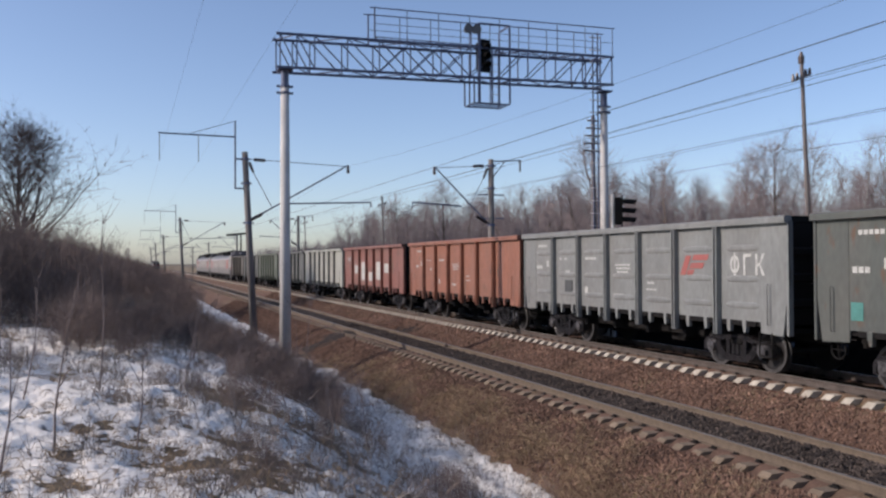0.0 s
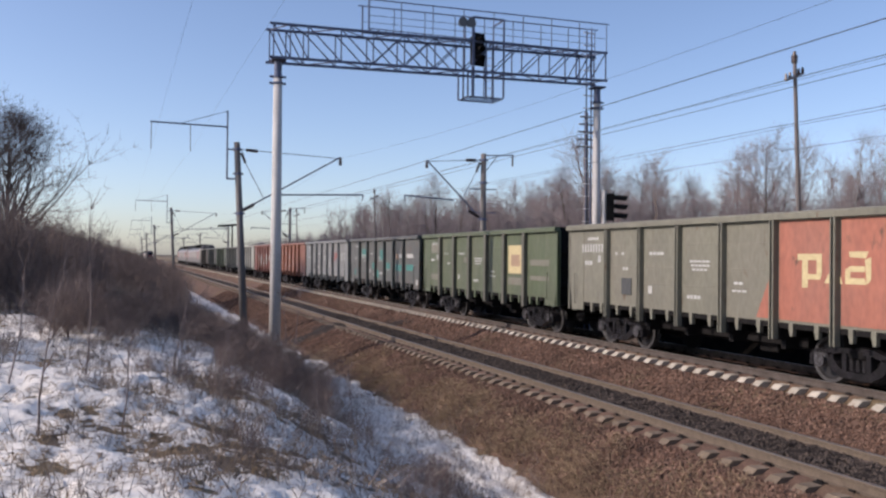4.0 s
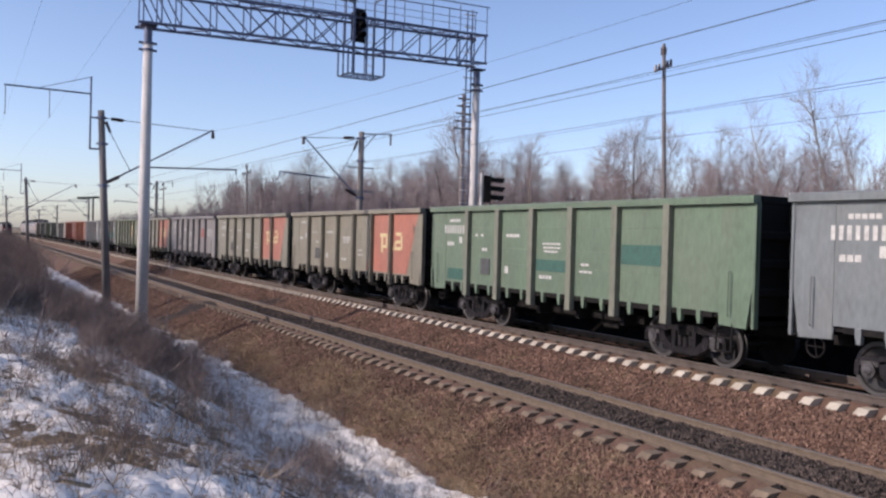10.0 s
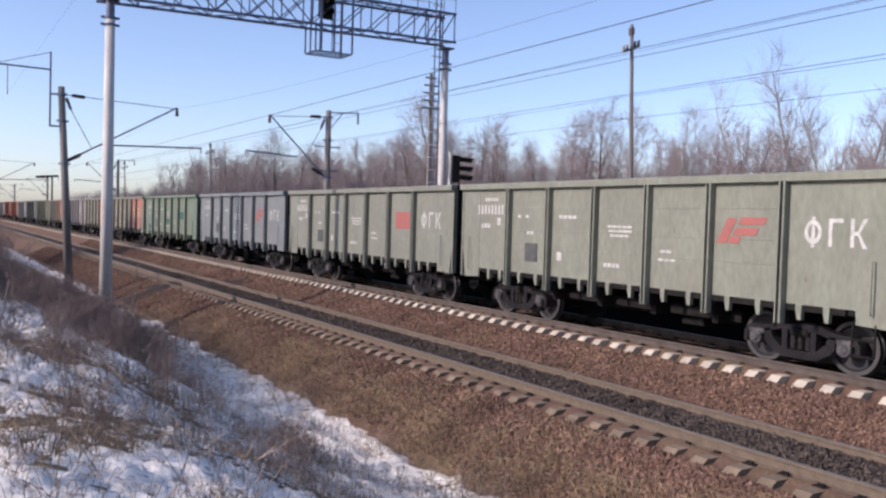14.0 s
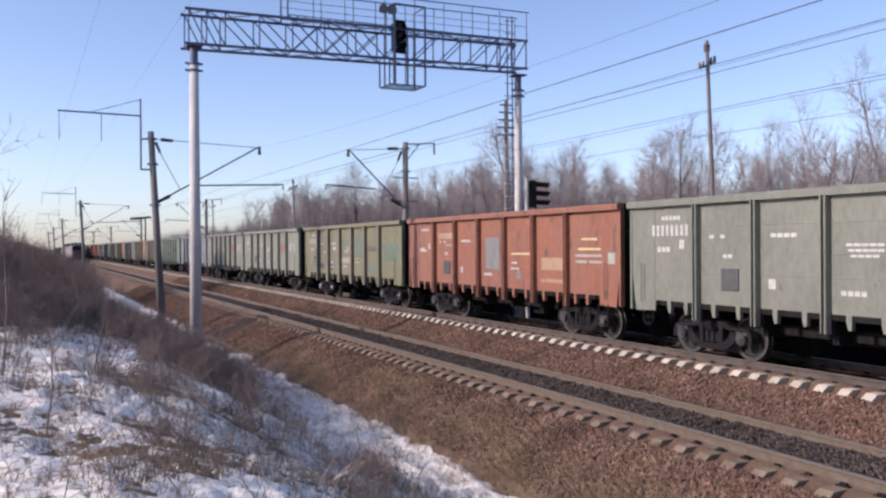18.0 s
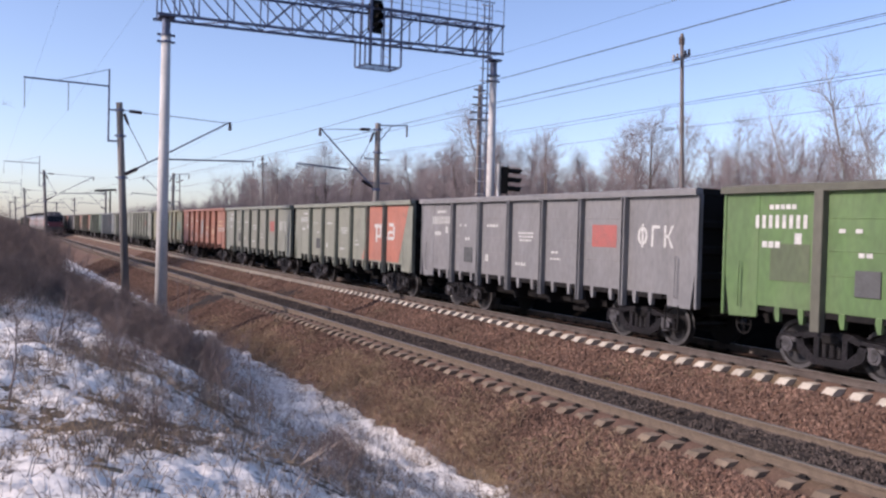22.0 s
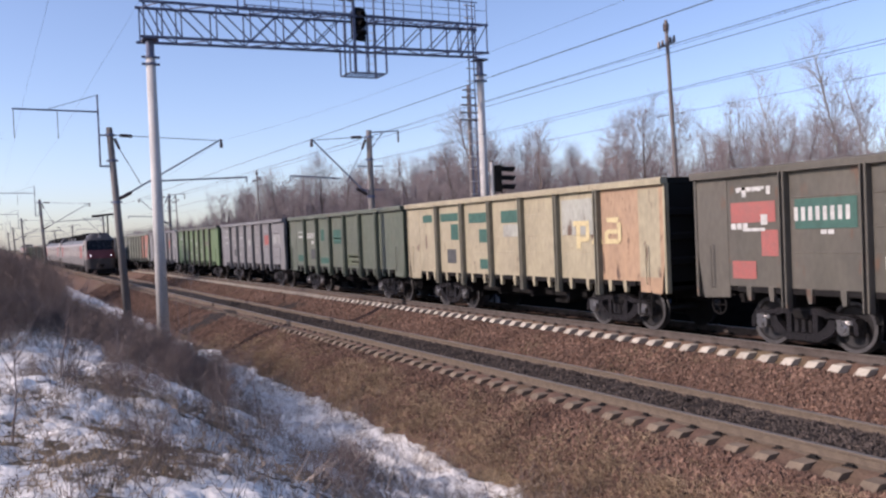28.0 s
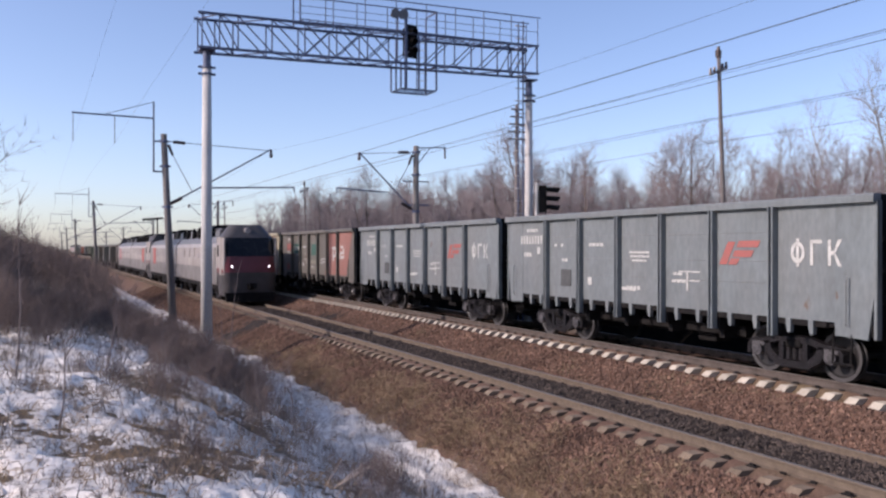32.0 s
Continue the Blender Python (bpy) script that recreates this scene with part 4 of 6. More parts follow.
# cast side frame: bowed top bar, sagging lower bar, axle jaws and a spring window
FRAME = Build()
for s_ in (-1, 1):
    top = [(0.0, 0.82), (s_ * 0.42, 0.81), (s_ * 0.64, 0.74), (s_ * 0.80, 0.71), (s_ * 1.02, 0.71), (s_ * 1.14, 0.66), (s_ * 1.21, 0.56), (s_ * 1.21, 0.36), (s_ * 1.13, 0.36), (s_ * 1.12, 0.52),
           (s_ * 1.04, 0.63), (s_ * 0.925, 0.66), (s_ * 0.81, 0.63), (s_ * 0.70, 0.60), (s_ * 0.38, 0.68), (0.0, 0.68)]
    low = [(0.0, 0.18), (s_ * 0.36, 0.18), (s_ * 0.64, 0.32), (s_ * 0.73, 0.42), (s_ * 0.75, 0.64), (s_ * 0.62, 0.66), (s_ * 0.55, 0.50), (s_ * 0.34, 0.33), (0.0, 0.32)]
    for poly in (top, low):
        FRAME.prism(poly if s_ > 0 else poly[::-1], -0.09, 0.09, "x")
    FRAME.box(-0.088, 0.088, s_ * 0.30 - 0.06, s_ * 0.30 + 0.06, 0.28, 0.74, 0.01)
FRAME = FRAME.mesh("side_frame")
SPRING = Build()
n_, rows_ = 10, 11
SPRING.add([((0.075 if j % 2 else 0.058) * math.cos(2 * math.pi * i / n_), (0.075 if j % 2 else 0.058) * math.sin(2 * math.pi * i / n_), 0.33 + 0.025 * j) for j in range(rows_) for i in range(n_)],
           [(j * n_ + i, j * n_ + (i + 1) % n_, (j + 1) * n_ + (i + 1) % n_, (j + 1) * n_ + i) for j in range(rows_ - 1) for i in range(n_)])
SPRING = SPRING.mesh("spring")
BOLSTER = Build().box(-1.12, 1.12, -0.2, 0.2, 0.58, 0.76, 0.03).tube((0, 0, 0.74), (0, 0, 0.84), 0.22, 0.22, 14).mesh("bogie")
BRAKE_BEAM = Build().box(-0.85, 0.85, -0.05, 0.05, 0.38, 0.48).box(-0.8, -0.68, -0.09, 0.09, 0.30, 0.55).box(0.68, 0.8, -0.09, 0.09, 0.30, 0.55).mesh("brake_beam")

# flat painted marks on the side, 4 mm proud
def patch(y0, y1, z0, z1, slant=0.0, x=-1.513):
    return Build().add([(x, y0, z0), (x, y1, z0), (x, y1 + slant, z1), (x, y0 + slant, z1)], [(0, 1, 2, 3)])


def bars(y, z, count, w, h, gap, x=-1.5175):
    """A row of plain bars where writing stands; it runs towards -y."""
    b = Build()
    for i in range(count):
        a = y - i * (w + gap)
        b.add([(x, a, z), (x, a - w, z), (x, a - w, z + h), (x, a, z + h)], [(0, 1, 2, 3)])
    return b


def emblem(x=-1.5175):
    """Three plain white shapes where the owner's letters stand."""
    b = Build()
    n, cy, cz = 20, -4.95, 2.48
    for i in range(n):
        a0, a1 = 2 * math.pi * i / n, 2 * math.pi * (i + 1) / n
        b.add([(x, cy + 0.17 * math.cos(a0), cz + 0.21 * math.sin(a0)), (x, cy + 0.17 * math.cos(a1), cz + 0.21 * math.sin(a1)),
               (x, cy + 0.10 * math.cos(a1), cz + 0.135 * math.sin(a1)), (x, cy + 0.10 * math.cos(a0), cz + 0.135 * math.sin(a0))], [(0, 1, 2, 3)])
    for y0, y1, z0, z1 in ((-4.915, -4.985, 2.21, 2.266), (-4.915, -4.985, 2.694, 2.75), (-4.915, -4.985, 2.352, 2.608), (-5.25, -5.32, 2.24, 2.72), (-5.32, -5.52, 2.65, 2.72), (-5.66, -5.73, 2.24, 2.72), (-5.73, -5.80, 2.44, 2.51)):
        b.add([(x, y0, z0), (x, y1, z0), (x, y1, z1), (x, y0, z1)], [(0, 1, 2, 3)])
    for s in (-1, 1):
        b.add([(x, -5.80, 2.475 - s * 0.035), (x, -5.80, 2.475 + s * 0.05), (x, -5.885, 2.475 + s * 0.245), (x, -5.97, 2.475 + s * 0.245)], [(0, 1, 2, 3)])
    return b


EMBLEM = emblem().mesh("owner_mark")
FLASH = Build()
for y0_, y1_, z0_, z1_, k_ in ((-3.20, -3.80, 2.58, 2.72, 0.08), (-2.70, -2.92, 2.22, 2.70, 0.26), (-3.08, -3.62, 2.38, 2.52, 0.08), (-2.96, -3.22, 2.22, 2.35, 0.08)):
    FLASH.add([(-1.5165, y0_, z0_), (-1.5165, y1_, z0_), (-1.5165, y1_ - k_, z1_), (-1.5165, y0_ - k_, z1_)], [(0, 1, 2, 3)])
FLASH = FLASH.mesh("owner_flash")
BLOCK = patch(-3.9, -2.95, 2.18, 2.72).mesh("red_block")
NUMBER = bars(5.78, 2.69, 1, 0.085, 0.25, 0.0).mesh("number_bar")
SMALL = bars(5.45, 3.05, 5, 0.10, 0.09, 0.03)
for a_ in ((5.6, 2.32, 3, 0.12, 0.12, 0.03), (4.85, 2.4, 1, 0.16, 0.2, 0.0)):
    q_ = bars(*a_)
    SMALL.add(q_.v, q_.f)
for a_ in ((3.9, 2.62, 2, 0.13, 0.07, 0.2), (2.2, 2.62, 4, 0.14, 0.08, 0.03), (3.5, 2.2, 2, 0.12, 0.08, 0.03), (0.45, 2.44, 5, 0.14, 0.05, 0.02), (0.4, 2.34, 5, 0.13, 0.05, 0.02), (0.35, 2.24, 4, 0.13, 0.05, 0.02),
           (0.55, 1.55, 4, 0.11, 0.09, 0.03), (2.25, 1.6, 1, 0.18, 0.2, 0), (-1.2, 1.95, 2, 0.14, 0.06, 0.03), (-1.15, 1.78, 3, 0.14, 0.05, 0.03)):
    q_ = bars(*a_, x=-1.516)
    SMALL.add(q_.v, q_.f)
SMALL = SMALL.mesh("stencil_text")
PLATE = Build().box(-1.53, -1.505, 3.05, 3.55, 1.52, 1.98, 0.006).mesh("hatch_plate")
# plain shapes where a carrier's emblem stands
CARRIER = Build()
for quad_ in (((0, 0.50), (0.62, 0.50), (0.62, 0.62), (0, 0.62)), ((0.12, -0.02), (0.27, -0.02), (0.27, 0.50), (0.12, 0.50)), ((0.49, 0.24), (0.62, 0.24), (0.62, 0.50), (0.49, 0.50)),
              ((0.27, 0.14), (0.58, 0.14), (0.62, 0.24), (0.27, 0.24)), ((0.68, 0.08), (0.80, 0.08), (0.98, 0.40), (0.88, 0.40)), ((0.98, 0.40), (0.88, 0.40), (1.02, 0.08), (1.13, 0.08)),
              ((1.18, 0.08), (1.30, 0.08), (1.30, 0.40), (1.18, 0.34)), ((1.30, 0.08), (1.66, 0.08), (1.62, 0.19), (1.30, 0.19)), ((1.66, 0.08), (1.76, 0.16), (1.76, 0.56), (1.62, 0.52)),
              ((1.28, 0.56), (1.64, 0.54), (1.70, 0.66), (1.26, 0.66)), ((1.30, 0.30), (1.62, 0.30), (1.62, 0.40), (1.30, 0.40))):
    CARRIER.add([(-1.524, -3.2 - 1.07 * u_, 1.98 + 1.08 * v_) for u_, v_ in quad_], [(0, 1, 2, 3)])
CARRIER = CARRIER.mesh("carrier_mark")

TRUCKS = []  # bogie wheelsets, with their wagon's starting place and speed


def bogie(parent, y, axle_list, z=0.0, boxes=FRAME_STEEL):
    b = put("bogie", BOLSTER, STEEL, parent, pose(0, y, z))
    for s in (-1, 1):
        put("side_frame", FRAME, FRAME_STEEL, b, pose(s * 1.02, 0, 0), "cast steel side frame")
        for dy in (-0.16, 0.0, 0.16):
            put("spring", SPRING, FRAME_STEEL, b, pose(s * 1.02, dy, 0))
    for dy in (-0.925, 0.925):
        w = put("wheelset", WHEELSET, WHEEL, b, pose(0, dy, 0.475))
        put("tyre", TYRE_RING, TYRE, b, pose(-0.832, dy, 0.475, 0, 0, 180), "worn steel tyre")
        axle_list.append(w)
    for dy in (-0.925, 0.925):
        put("axle_box", CAP, boxes, b, pose(1.0, dy, 0.475))
        put("axle_box", CAP, boxes, b, pose(-1.0, dy, 0.475, 0, 0, 180))
    put("brake_beam", BRAKE_BEAM, STEEL, b, pose(0, -0.3, 0))
    return b


def wagon(label, body, start, x=FAR_X, z=0.0, bays=None, ribbed=False, marks="", posts=None, far=False, wide=False, bright=False, group="wagons of the long freight train", heading=1):
    """An open high-sided wagon. bays: paint of single bays, counted from the leading end. marks: o emblem, f flash, b block, n number bars, s stencil bars, p plate, c carrier, y ochre carrier."""
    w = thing("open_wagon", label, "freight wagon", group, pose(x, start, z))
    bays = bays or {}
    posts = posts or body
    # Leaf green wagon: the rail's shaded lip is put into a darker colour.
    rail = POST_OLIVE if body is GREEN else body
    for i in range(7):
        sheet_ = put("side_panel", PANELS[ribbed][i], bays.get(6 - i, body), w)
        if i in (0, 6):
            put("end_strip", LAPS[i // 6], bays.get(6 - i, body), sheet_)
        if ribbed:
            for z_rib in (1.55, 2.15, 2.85):
                put("pressed_rib", RIBS[i], body, sheet_, pose(0, 0, z_rib))
    for y in POSTS:
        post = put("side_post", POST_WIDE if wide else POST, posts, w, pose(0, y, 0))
        if not wide:
            put("post_channel", SEAM, STEEL, post, None, "dark strip in the post channel")
    put("corner_post", CORNER, body, w, pose(0, 6.6, 0))
    put("corner_post", CORNER, body, w, pose(0, -6.53, 0))
    put("top_rail", TOP_RAIL, rail, w)
    put("sill", SILL_BAR, STEEL, w)
    put("side_wall", FAR_SIDE, body, w)
    put("end_wall", END, END_SHADE, w, pose(0, 6.55, 0))
    put("end_wall", END, END_SHADE, w, pose(0, -6.55, 0, 0, 0, 180))
    put("floor", FLOOR, STEEL, w)
    put("centre_sill", SPINE, STEEL, w)
    axles = []
    for y in (-4.325, 4.325):
        bogie(w, y, axles, boxes=TREAD if bright else AXLE_STEEL)
    for s in (1, -1):
        put("coupler", COUPLER, STEEL, w, pose(0, 6.35 * s, 0, 0, 0, 0 if s > 0 else 180))
    if not far:
        for i, (a, c) in enumerate(BAYS):
            a, c = (a, c) if i not in (0, 6) else ((a + 1.05, c) if i == 0 else (a, c - 1.05))
            for q in (0.3, 0.72):
                put("hatch_hinge", HINGE, body, w, pose(0, a + (c - a) * q, 0))
        put("brake_gear", GEAR, STEEL, w)
        put("brake_reservoir", TANK, STEEL, w)
        put("grab_iron", GRAB, body, w, pose(0, -6.0, 0))
        put("grab_iron", GRAB, body, w, pose(0, 6.1, 0))
        put("foot_step", STEP, STEEL, w, pose(0, -5.85, 0))
        put("brake_wheel", BRAKE, STEEL, w, pose(-1.35, 6.15, 0.78))
    for c, me, mat, nm in (("o", EMBLEM, MARK, "owner_mark"), ("f", FLASH, MARK_RED, "owner_flash"), ("b", BLOCK, MARK_RED, "red_block"), ("n", NUMBER, MARK, "number_bar"),
                           ("s", SMALL, MARK, "stencil_text"), ("p", PLATE, MARK_DARK, "hatch_plate"), ("c", CARRIER, MARK, "carrier_mark"), ("y", CARRIER, MARK_YELLOW, "carrier_mark")):
        if c in marks:
            for i in range(8 if c == "n" else 1):
                ob = put(nm, me, mat, w, pose(0, 0.12 if c == "o" else -0.16 * i, 0))
                if c == "s":
                    tagged(ob, kind="stuff")
    TRUCKS.append((w, start, x, z, heading, axles))
    return w


def red_end(w, mat, carrier):
    """The slanting red field of the carrier across the trailing bays, with its plain mark."""
    x = -1.5155
    part("red_field", Build().add([(x, -1.95, 1.26), (x, -2.44, 1.26), (x, -2.44, 2.3)], [(0, 1, 2)]), mat, w)
    part("red_field", Build().add([(x, -2.66, 1.26), (x, -4.14, 1.26), (x, -4.14, 3.34), (x, -2.66, 3.34)], [(0, 1, 2, 3)]), mat, w)
    part("red_field", Build().add([(x - 0.004, -4.36, 1.26), (x - 0.004, -5.45, 1.26), (x - 0.004, -6.25, 3.34), (x - 0.004, -4.36, 3.34)], [(0, 1, 2, 3)]), mat, w)
    put("carrier_mark", CARRIER, carrier, w)
    return w


def mark(w, mat, name, *rects, x=-1.5165):
    for y0, y1, z0, z1, *sl in rects:
        part(name, patch(y0, y1, z0, z1, sl[0] if sl else 0, x), mat, w)
    return w


FIRST, PITCH = 14.67 + 6.6, 13.92
# slack in the couplings: how far single wagons ride off the even spacing
SLACK = {-1: -0.35, 2: 0.05, 8: -0.08, 9: 0.05, 10: 0.3, 11: -0.2, 12: -0.22, 13: 0.12, 14: 0.1, 15: 0.08, 16: 0.1, 17: -0.2, 18: -0.42, 19: -0.05, 20: -0.22, 21: -0.42, 22: -0.3}


def at(k):
    """Where wagon k's middle stands when the clip begins; they are counted back along the train."""
    return FIRST - PITCH * k + SLACK.get(k, 0.0)


for k in (-7, -6, -5, -4):
    wagon("dark grey-green open wagon far up the train", (BROWN, DARK, PINE, DARK)[k + 7], at(k), marks="s")
wagon("whitish open wagon with dirty posts", WHITISH, at(-3), marks="ns", posts=GREY)
w = wagon("dull red open wagon with faded white patches", RED, at(-2), marks="n")
mark(w, MARK, "faded_patch", (3.0, 3.9, 1.9, 2.4), (1.2, 2.2, 1.5, 2.6), (-0.5, 0.5, 1.5, 2.0), (-2.2, -1.2, 1.6, 2.6), (-3.8, -2.9, 2.0, 2.5))
wagon("bright orange open wagon with dark rusty seams", ORANGE, at(-1), marks="s")
wagon("pale grey open wagon with pressed ribs and red flash", PALE, at(0), marks="ofsp", ribbed=True)
w = wagon("dark slate open wagon with teal paint patches", DARK, at(1), marks="s")
mark(w, MARK_TEAL, "teal_patch", (5.35, 5.65, 1.4, 1.75), (2.75, 3.95, 2.5, 2.92), (1.35, 1.75, 1.8, 2.15), (-0.35, 0.15, 2.3, 2.86), (0.35, 0.75, 1.35, 1.75), (-1.75, -1.05, 1.85, 2.18), (-3.95, -2.75, 1.78, 2.1), (-5.6, -4.5, 1.82, 2.12))
mark(w, PEACH, "faded_patch", (-3.25, -2.8, 2.35, 2.65))
for i in range(8):
    put("number_bar", NUMBER, MARK, w, pose(-0.004, -1.75 - 0.155 * i, -0.3))
mark(w, MARK, "white_mark", (-4.05, -3.4, 2.45, 2.66), (-5.6, -4.6, 2.45, 2.64), (-6.35, -6.05, 1.15, 1.4), (-0.5, 0.1, 1.55, 1.66), (1.1, 1.5, 1.42, 1.6))
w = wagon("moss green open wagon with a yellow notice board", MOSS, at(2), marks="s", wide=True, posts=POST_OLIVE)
mark(w, MARK_YELLOW, "notice", (-4.0, -2.8, 1.95, 2.95))
mark(w, PEACH, "notice_print", (-3.75, -3.05, 2.2, 2.62), x=-1.5205)
mark(w, TAN, "faded_patch", (4.6, 5.6, 2.7, 3.1), (1.0, 1.6, 2.3, 2.5), (4.6, 5.6, 1.5, 1.75), (-4.0, -2.8, 1.55, 1.8), (-6.0, -4.6, 2.25, 2.45), (-6.0, -4.6, 1.75, 1.9))
red_end(wagon("dusty tan-grey open wagon with a slanting red end field", TAN, at(3), marks="nsp"), ROSE, MARK_YELLOW)
wagon("grey open wagon with a red block and white owner mark", GREY, at(4), marks="obnsp")
red_end(wagon("tan-grey open wagon with a slanting red end field", TAN, at(5), marks="nsp"), ROSE, MARK_YELLOW)
red_end(wagon("sand-coloured open wagon with a slanting red end field", TAN2, at(6), marks="sp"), ROSE, MARK_YELLOW)
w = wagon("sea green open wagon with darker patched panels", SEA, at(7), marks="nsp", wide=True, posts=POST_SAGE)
mark(w, MARK_GREEN, "green_patch", (4.45, 5.55, 1.28, 1.62), (-0.7, 0.72, 1.75, 2.05), (-4.0, -2.7, 2.05, 2.5))
wagon("slate grey open wagon with red flash and white owner mark", SLATE, at(8), marks="ofnsp")
wagon("pale grey-green open wagon with a red block and white owner mark", SAGE, at(9), marks="obnsp")
wagon("dusty grey-green open wagon with a faded red flash", LIGHT, at(10), marks="ofnsp")
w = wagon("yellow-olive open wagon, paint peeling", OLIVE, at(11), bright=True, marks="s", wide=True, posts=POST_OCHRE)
mark(w, MARK_GREEN, "green_patch", (4.38, 5.1, 1.55, 2.05), (2.0, 2.4, 1.38, 1.68))
mark(w, MARK, "white_mark", (4.55, 4.95, 1.82, 1.87), (4.45, 5.05, 1.63, 1.67), (2.08, 2.32, 1.48, 1.58), (1.6, 2.0, 2.35, 2.5), x=-1.5205)
for i in range(8):
    put("number_bar", NUMBER, MARK, w, pose(0, -0.16 * i, -0.02))
mark(w, MARK_DARK, "dark_patch", (3.45, 4.1, 1.45, 1.7))
mark(w, SEA, "faded_patch", (-2.3, -1.2, 2.0, 3.0), (-4.0, -2.9, 1.35, 1.75), (-6.2, -4.6, 1.9, 2.6), (0.1, 0.7, 2.3, 2.8))
mark(w, CREAM, "cream_patch", (-0.6, 0.7, 1.75, 2.0))
mark(w, BROWN, "notice", (-4.0, -2.7, 2.3, 2.5))
w = wagon("bright orange open wagon with rusty posts", ORANGE, at(12), marks="sp")
mark(w, PALE, "grey_patch", (-0.45, 0.45, 1.75, 2.75), (-1.75, -1.5, 1.5, 1.75))
mark(w, PEACH, "faded_patch", (-4.0, -2.9, 1.8, 2.15), (2.8, 4.0, 2.75, 2.95), (-4.0, -2.9, 1.45, 1.55))
mark(w, MARK_YELLOW, "yellow_mark", (-2.35, -1.2, 2.22, 2.28), (-5.6, -4.9, 2.62, 2.68), (-5.75, -4.75, 2.36, 2.42), (5.0, 5.5, 2.3, 2.36))
mark(w, WHITISH, "white_mark", (-5.8, -4.6, 2.18, 2.25), (-5.8, -4.6, 2.02, 2.09), (-6.35, -6.05, 2.02, 2.3), (2.7, 3.4, 2.5, 2.56))
wagon("grey-green open wagon with a red block and white owner mark", SAGE, at(13), marks="obnsp")
red_end(wagon("grey-green open wagon with a slanting red end field", LIGHT, at(14), marks="nsp"), ROSE, MARK)
wagon("mid-grey open wagon with a faded red block", RIB_GREY, at(15), marks="obnsp")
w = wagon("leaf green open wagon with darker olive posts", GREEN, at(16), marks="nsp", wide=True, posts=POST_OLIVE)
mark(w, TAN2, "notice", (-4.1, -2.7, 2.26, 2.54))
mark(w, BROWN, "notice_field", (-4.0, -2.8, 2.32, 2.48), x=-1.5205)
mark(w, MOSS, "faded_patch", (4.5, 5.4, 1.7, 2.4), (-2.3, -1.9, 1.5, 1.9), (-0.7, 0.7, 1.95, 2.15))
wagon("mid-grey open wagon with pressed ribs", RIB_GREY, at(17), marks="obnsp", ribbed=True, posts=RIB_GREY)
w = wagon("pine green open wagon with dark paint patches", PINE, at(18), bright=True, marks="p")
mark(w, MARK_GREEN, "green_patch", (4.5, 5.5, 1.4, 1.7), (1.75, 2.2, 2.35, 2.85), (-0.3, 0.6, 2.2, 2.8), (1.1, 2.3, 1.35, 1.6))
mark(w, MOSS, "faded_patch", (-2.4, -1.0, 1.3, 1.75))
mark(w, MARK, "white_mark", (4.6, 5.4, 2.75, 2.8), (4.6, 5.3, 2.5, 2.6), (-0.2, 0.5, 2.4, 2.46), (-2.2, -1.2, 1.62, 1.7), (-2.2, -1.4, 1.42, 1.48), (3.2, 3.5, 2.2, 2.35))
for i in range(8):
    put("number_bar", NUMBER, MARK, w, pose(0, -1.72 - 0.155 * i, -0.22))
w = wagon("cream open wagon with teal blotches and an orange end", CREAM, at(19), bright=True, bays={6: PEACH}, marks="y", posts=TAN2)
mark(w, MARK_GREEN, "teal_blotch", (4.7, 5.4, 2.85, 3.1), (2.9, 4.1, 2.85, 3.1), (1.1, 2.2, 2.75, 3.05), (-0.7, 0.3, 2.7, 3.05), (2.9, 3.4, 2.25, 2.75), (1.0, 1.6, 2.15, 2.55), (0.98, 1.6, 1.35, 1.65))
mark(w, MARK_DARK, "dark_patch", (3.1, 3.7, 1.5, 1.95))
mark(w, WHITISH, "white_patch", (-4.0, -2.7, 2.3, 3.2), (-0.7, 0.2, 2.3, 2.65))
mark(w, CREAM, "cream_end", (-6.4, -5.7, 1.3, 3.3))
w = wagon("dark brown open wagon with red panels and a green number patch", BROWN, at(20), bright=True, marks="s")
mark(w, MARK_RED, "red_patch", (4.5, 5.6, 2.45, 2.85), (4.45, 4.85, 1.8, 2.3), (5.0, 5.6, 1.35, 1.7), x=-1.5165)
mark(w, MARK_GREEN, "green_patch", (2.75, 4.05, 2.3, 2.85), (-0.6, 0.5, 2.2, 2.8))
for i in range(8):
    put("number_bar", NUMBER, MARK, w, pose(-0.006, -1.72 - 0.155 * i, -0.24))
mark(w, MARK, "white_mark", (4.75, 5.45, 3.08, 3.14), (5.2, 5.3, 2.95, 3.14), (4.6, 4.7, 2.98, 3.14), (4.75, 5.3, 2.28, 2.34), (1.6, 1.75, 2.25, 2.33), (1.0, 1.9, 1.95, 2.0), (1.1, 1.6, 1.78, 1.84), (-2.3, -1.5, 2.0, 2.05), (-2.3, -1.5, 1.85, 1.9), x=-1.521)
mark(w, TAN, "faded_patch", (-0.65, 0.65, 1.75, 1.95), (-0.7, 0.6, 1.45, 1.52))
red_end(w, BRICK, MARK)
for k in (21, 22, 23):
    w = wagon("clean slate grey open wagon with red flash and white owner mark", SLATE, at(k), marks="ofnsp")
    mark(w, MARK, "white_mark", (-2.1, -1.4, 2.02, 2.05), (-2.1, -1.2, 1.82, 1.85), (-1.72, -1.66, 1.6, 2.015), (0.2, 0.75, 1.52, 1.60), x=-1.5195)
for k in (24, 25):
    wagon("grey open wagon with a red block and white owner mark", GREY, at(k), marks="obnsp")

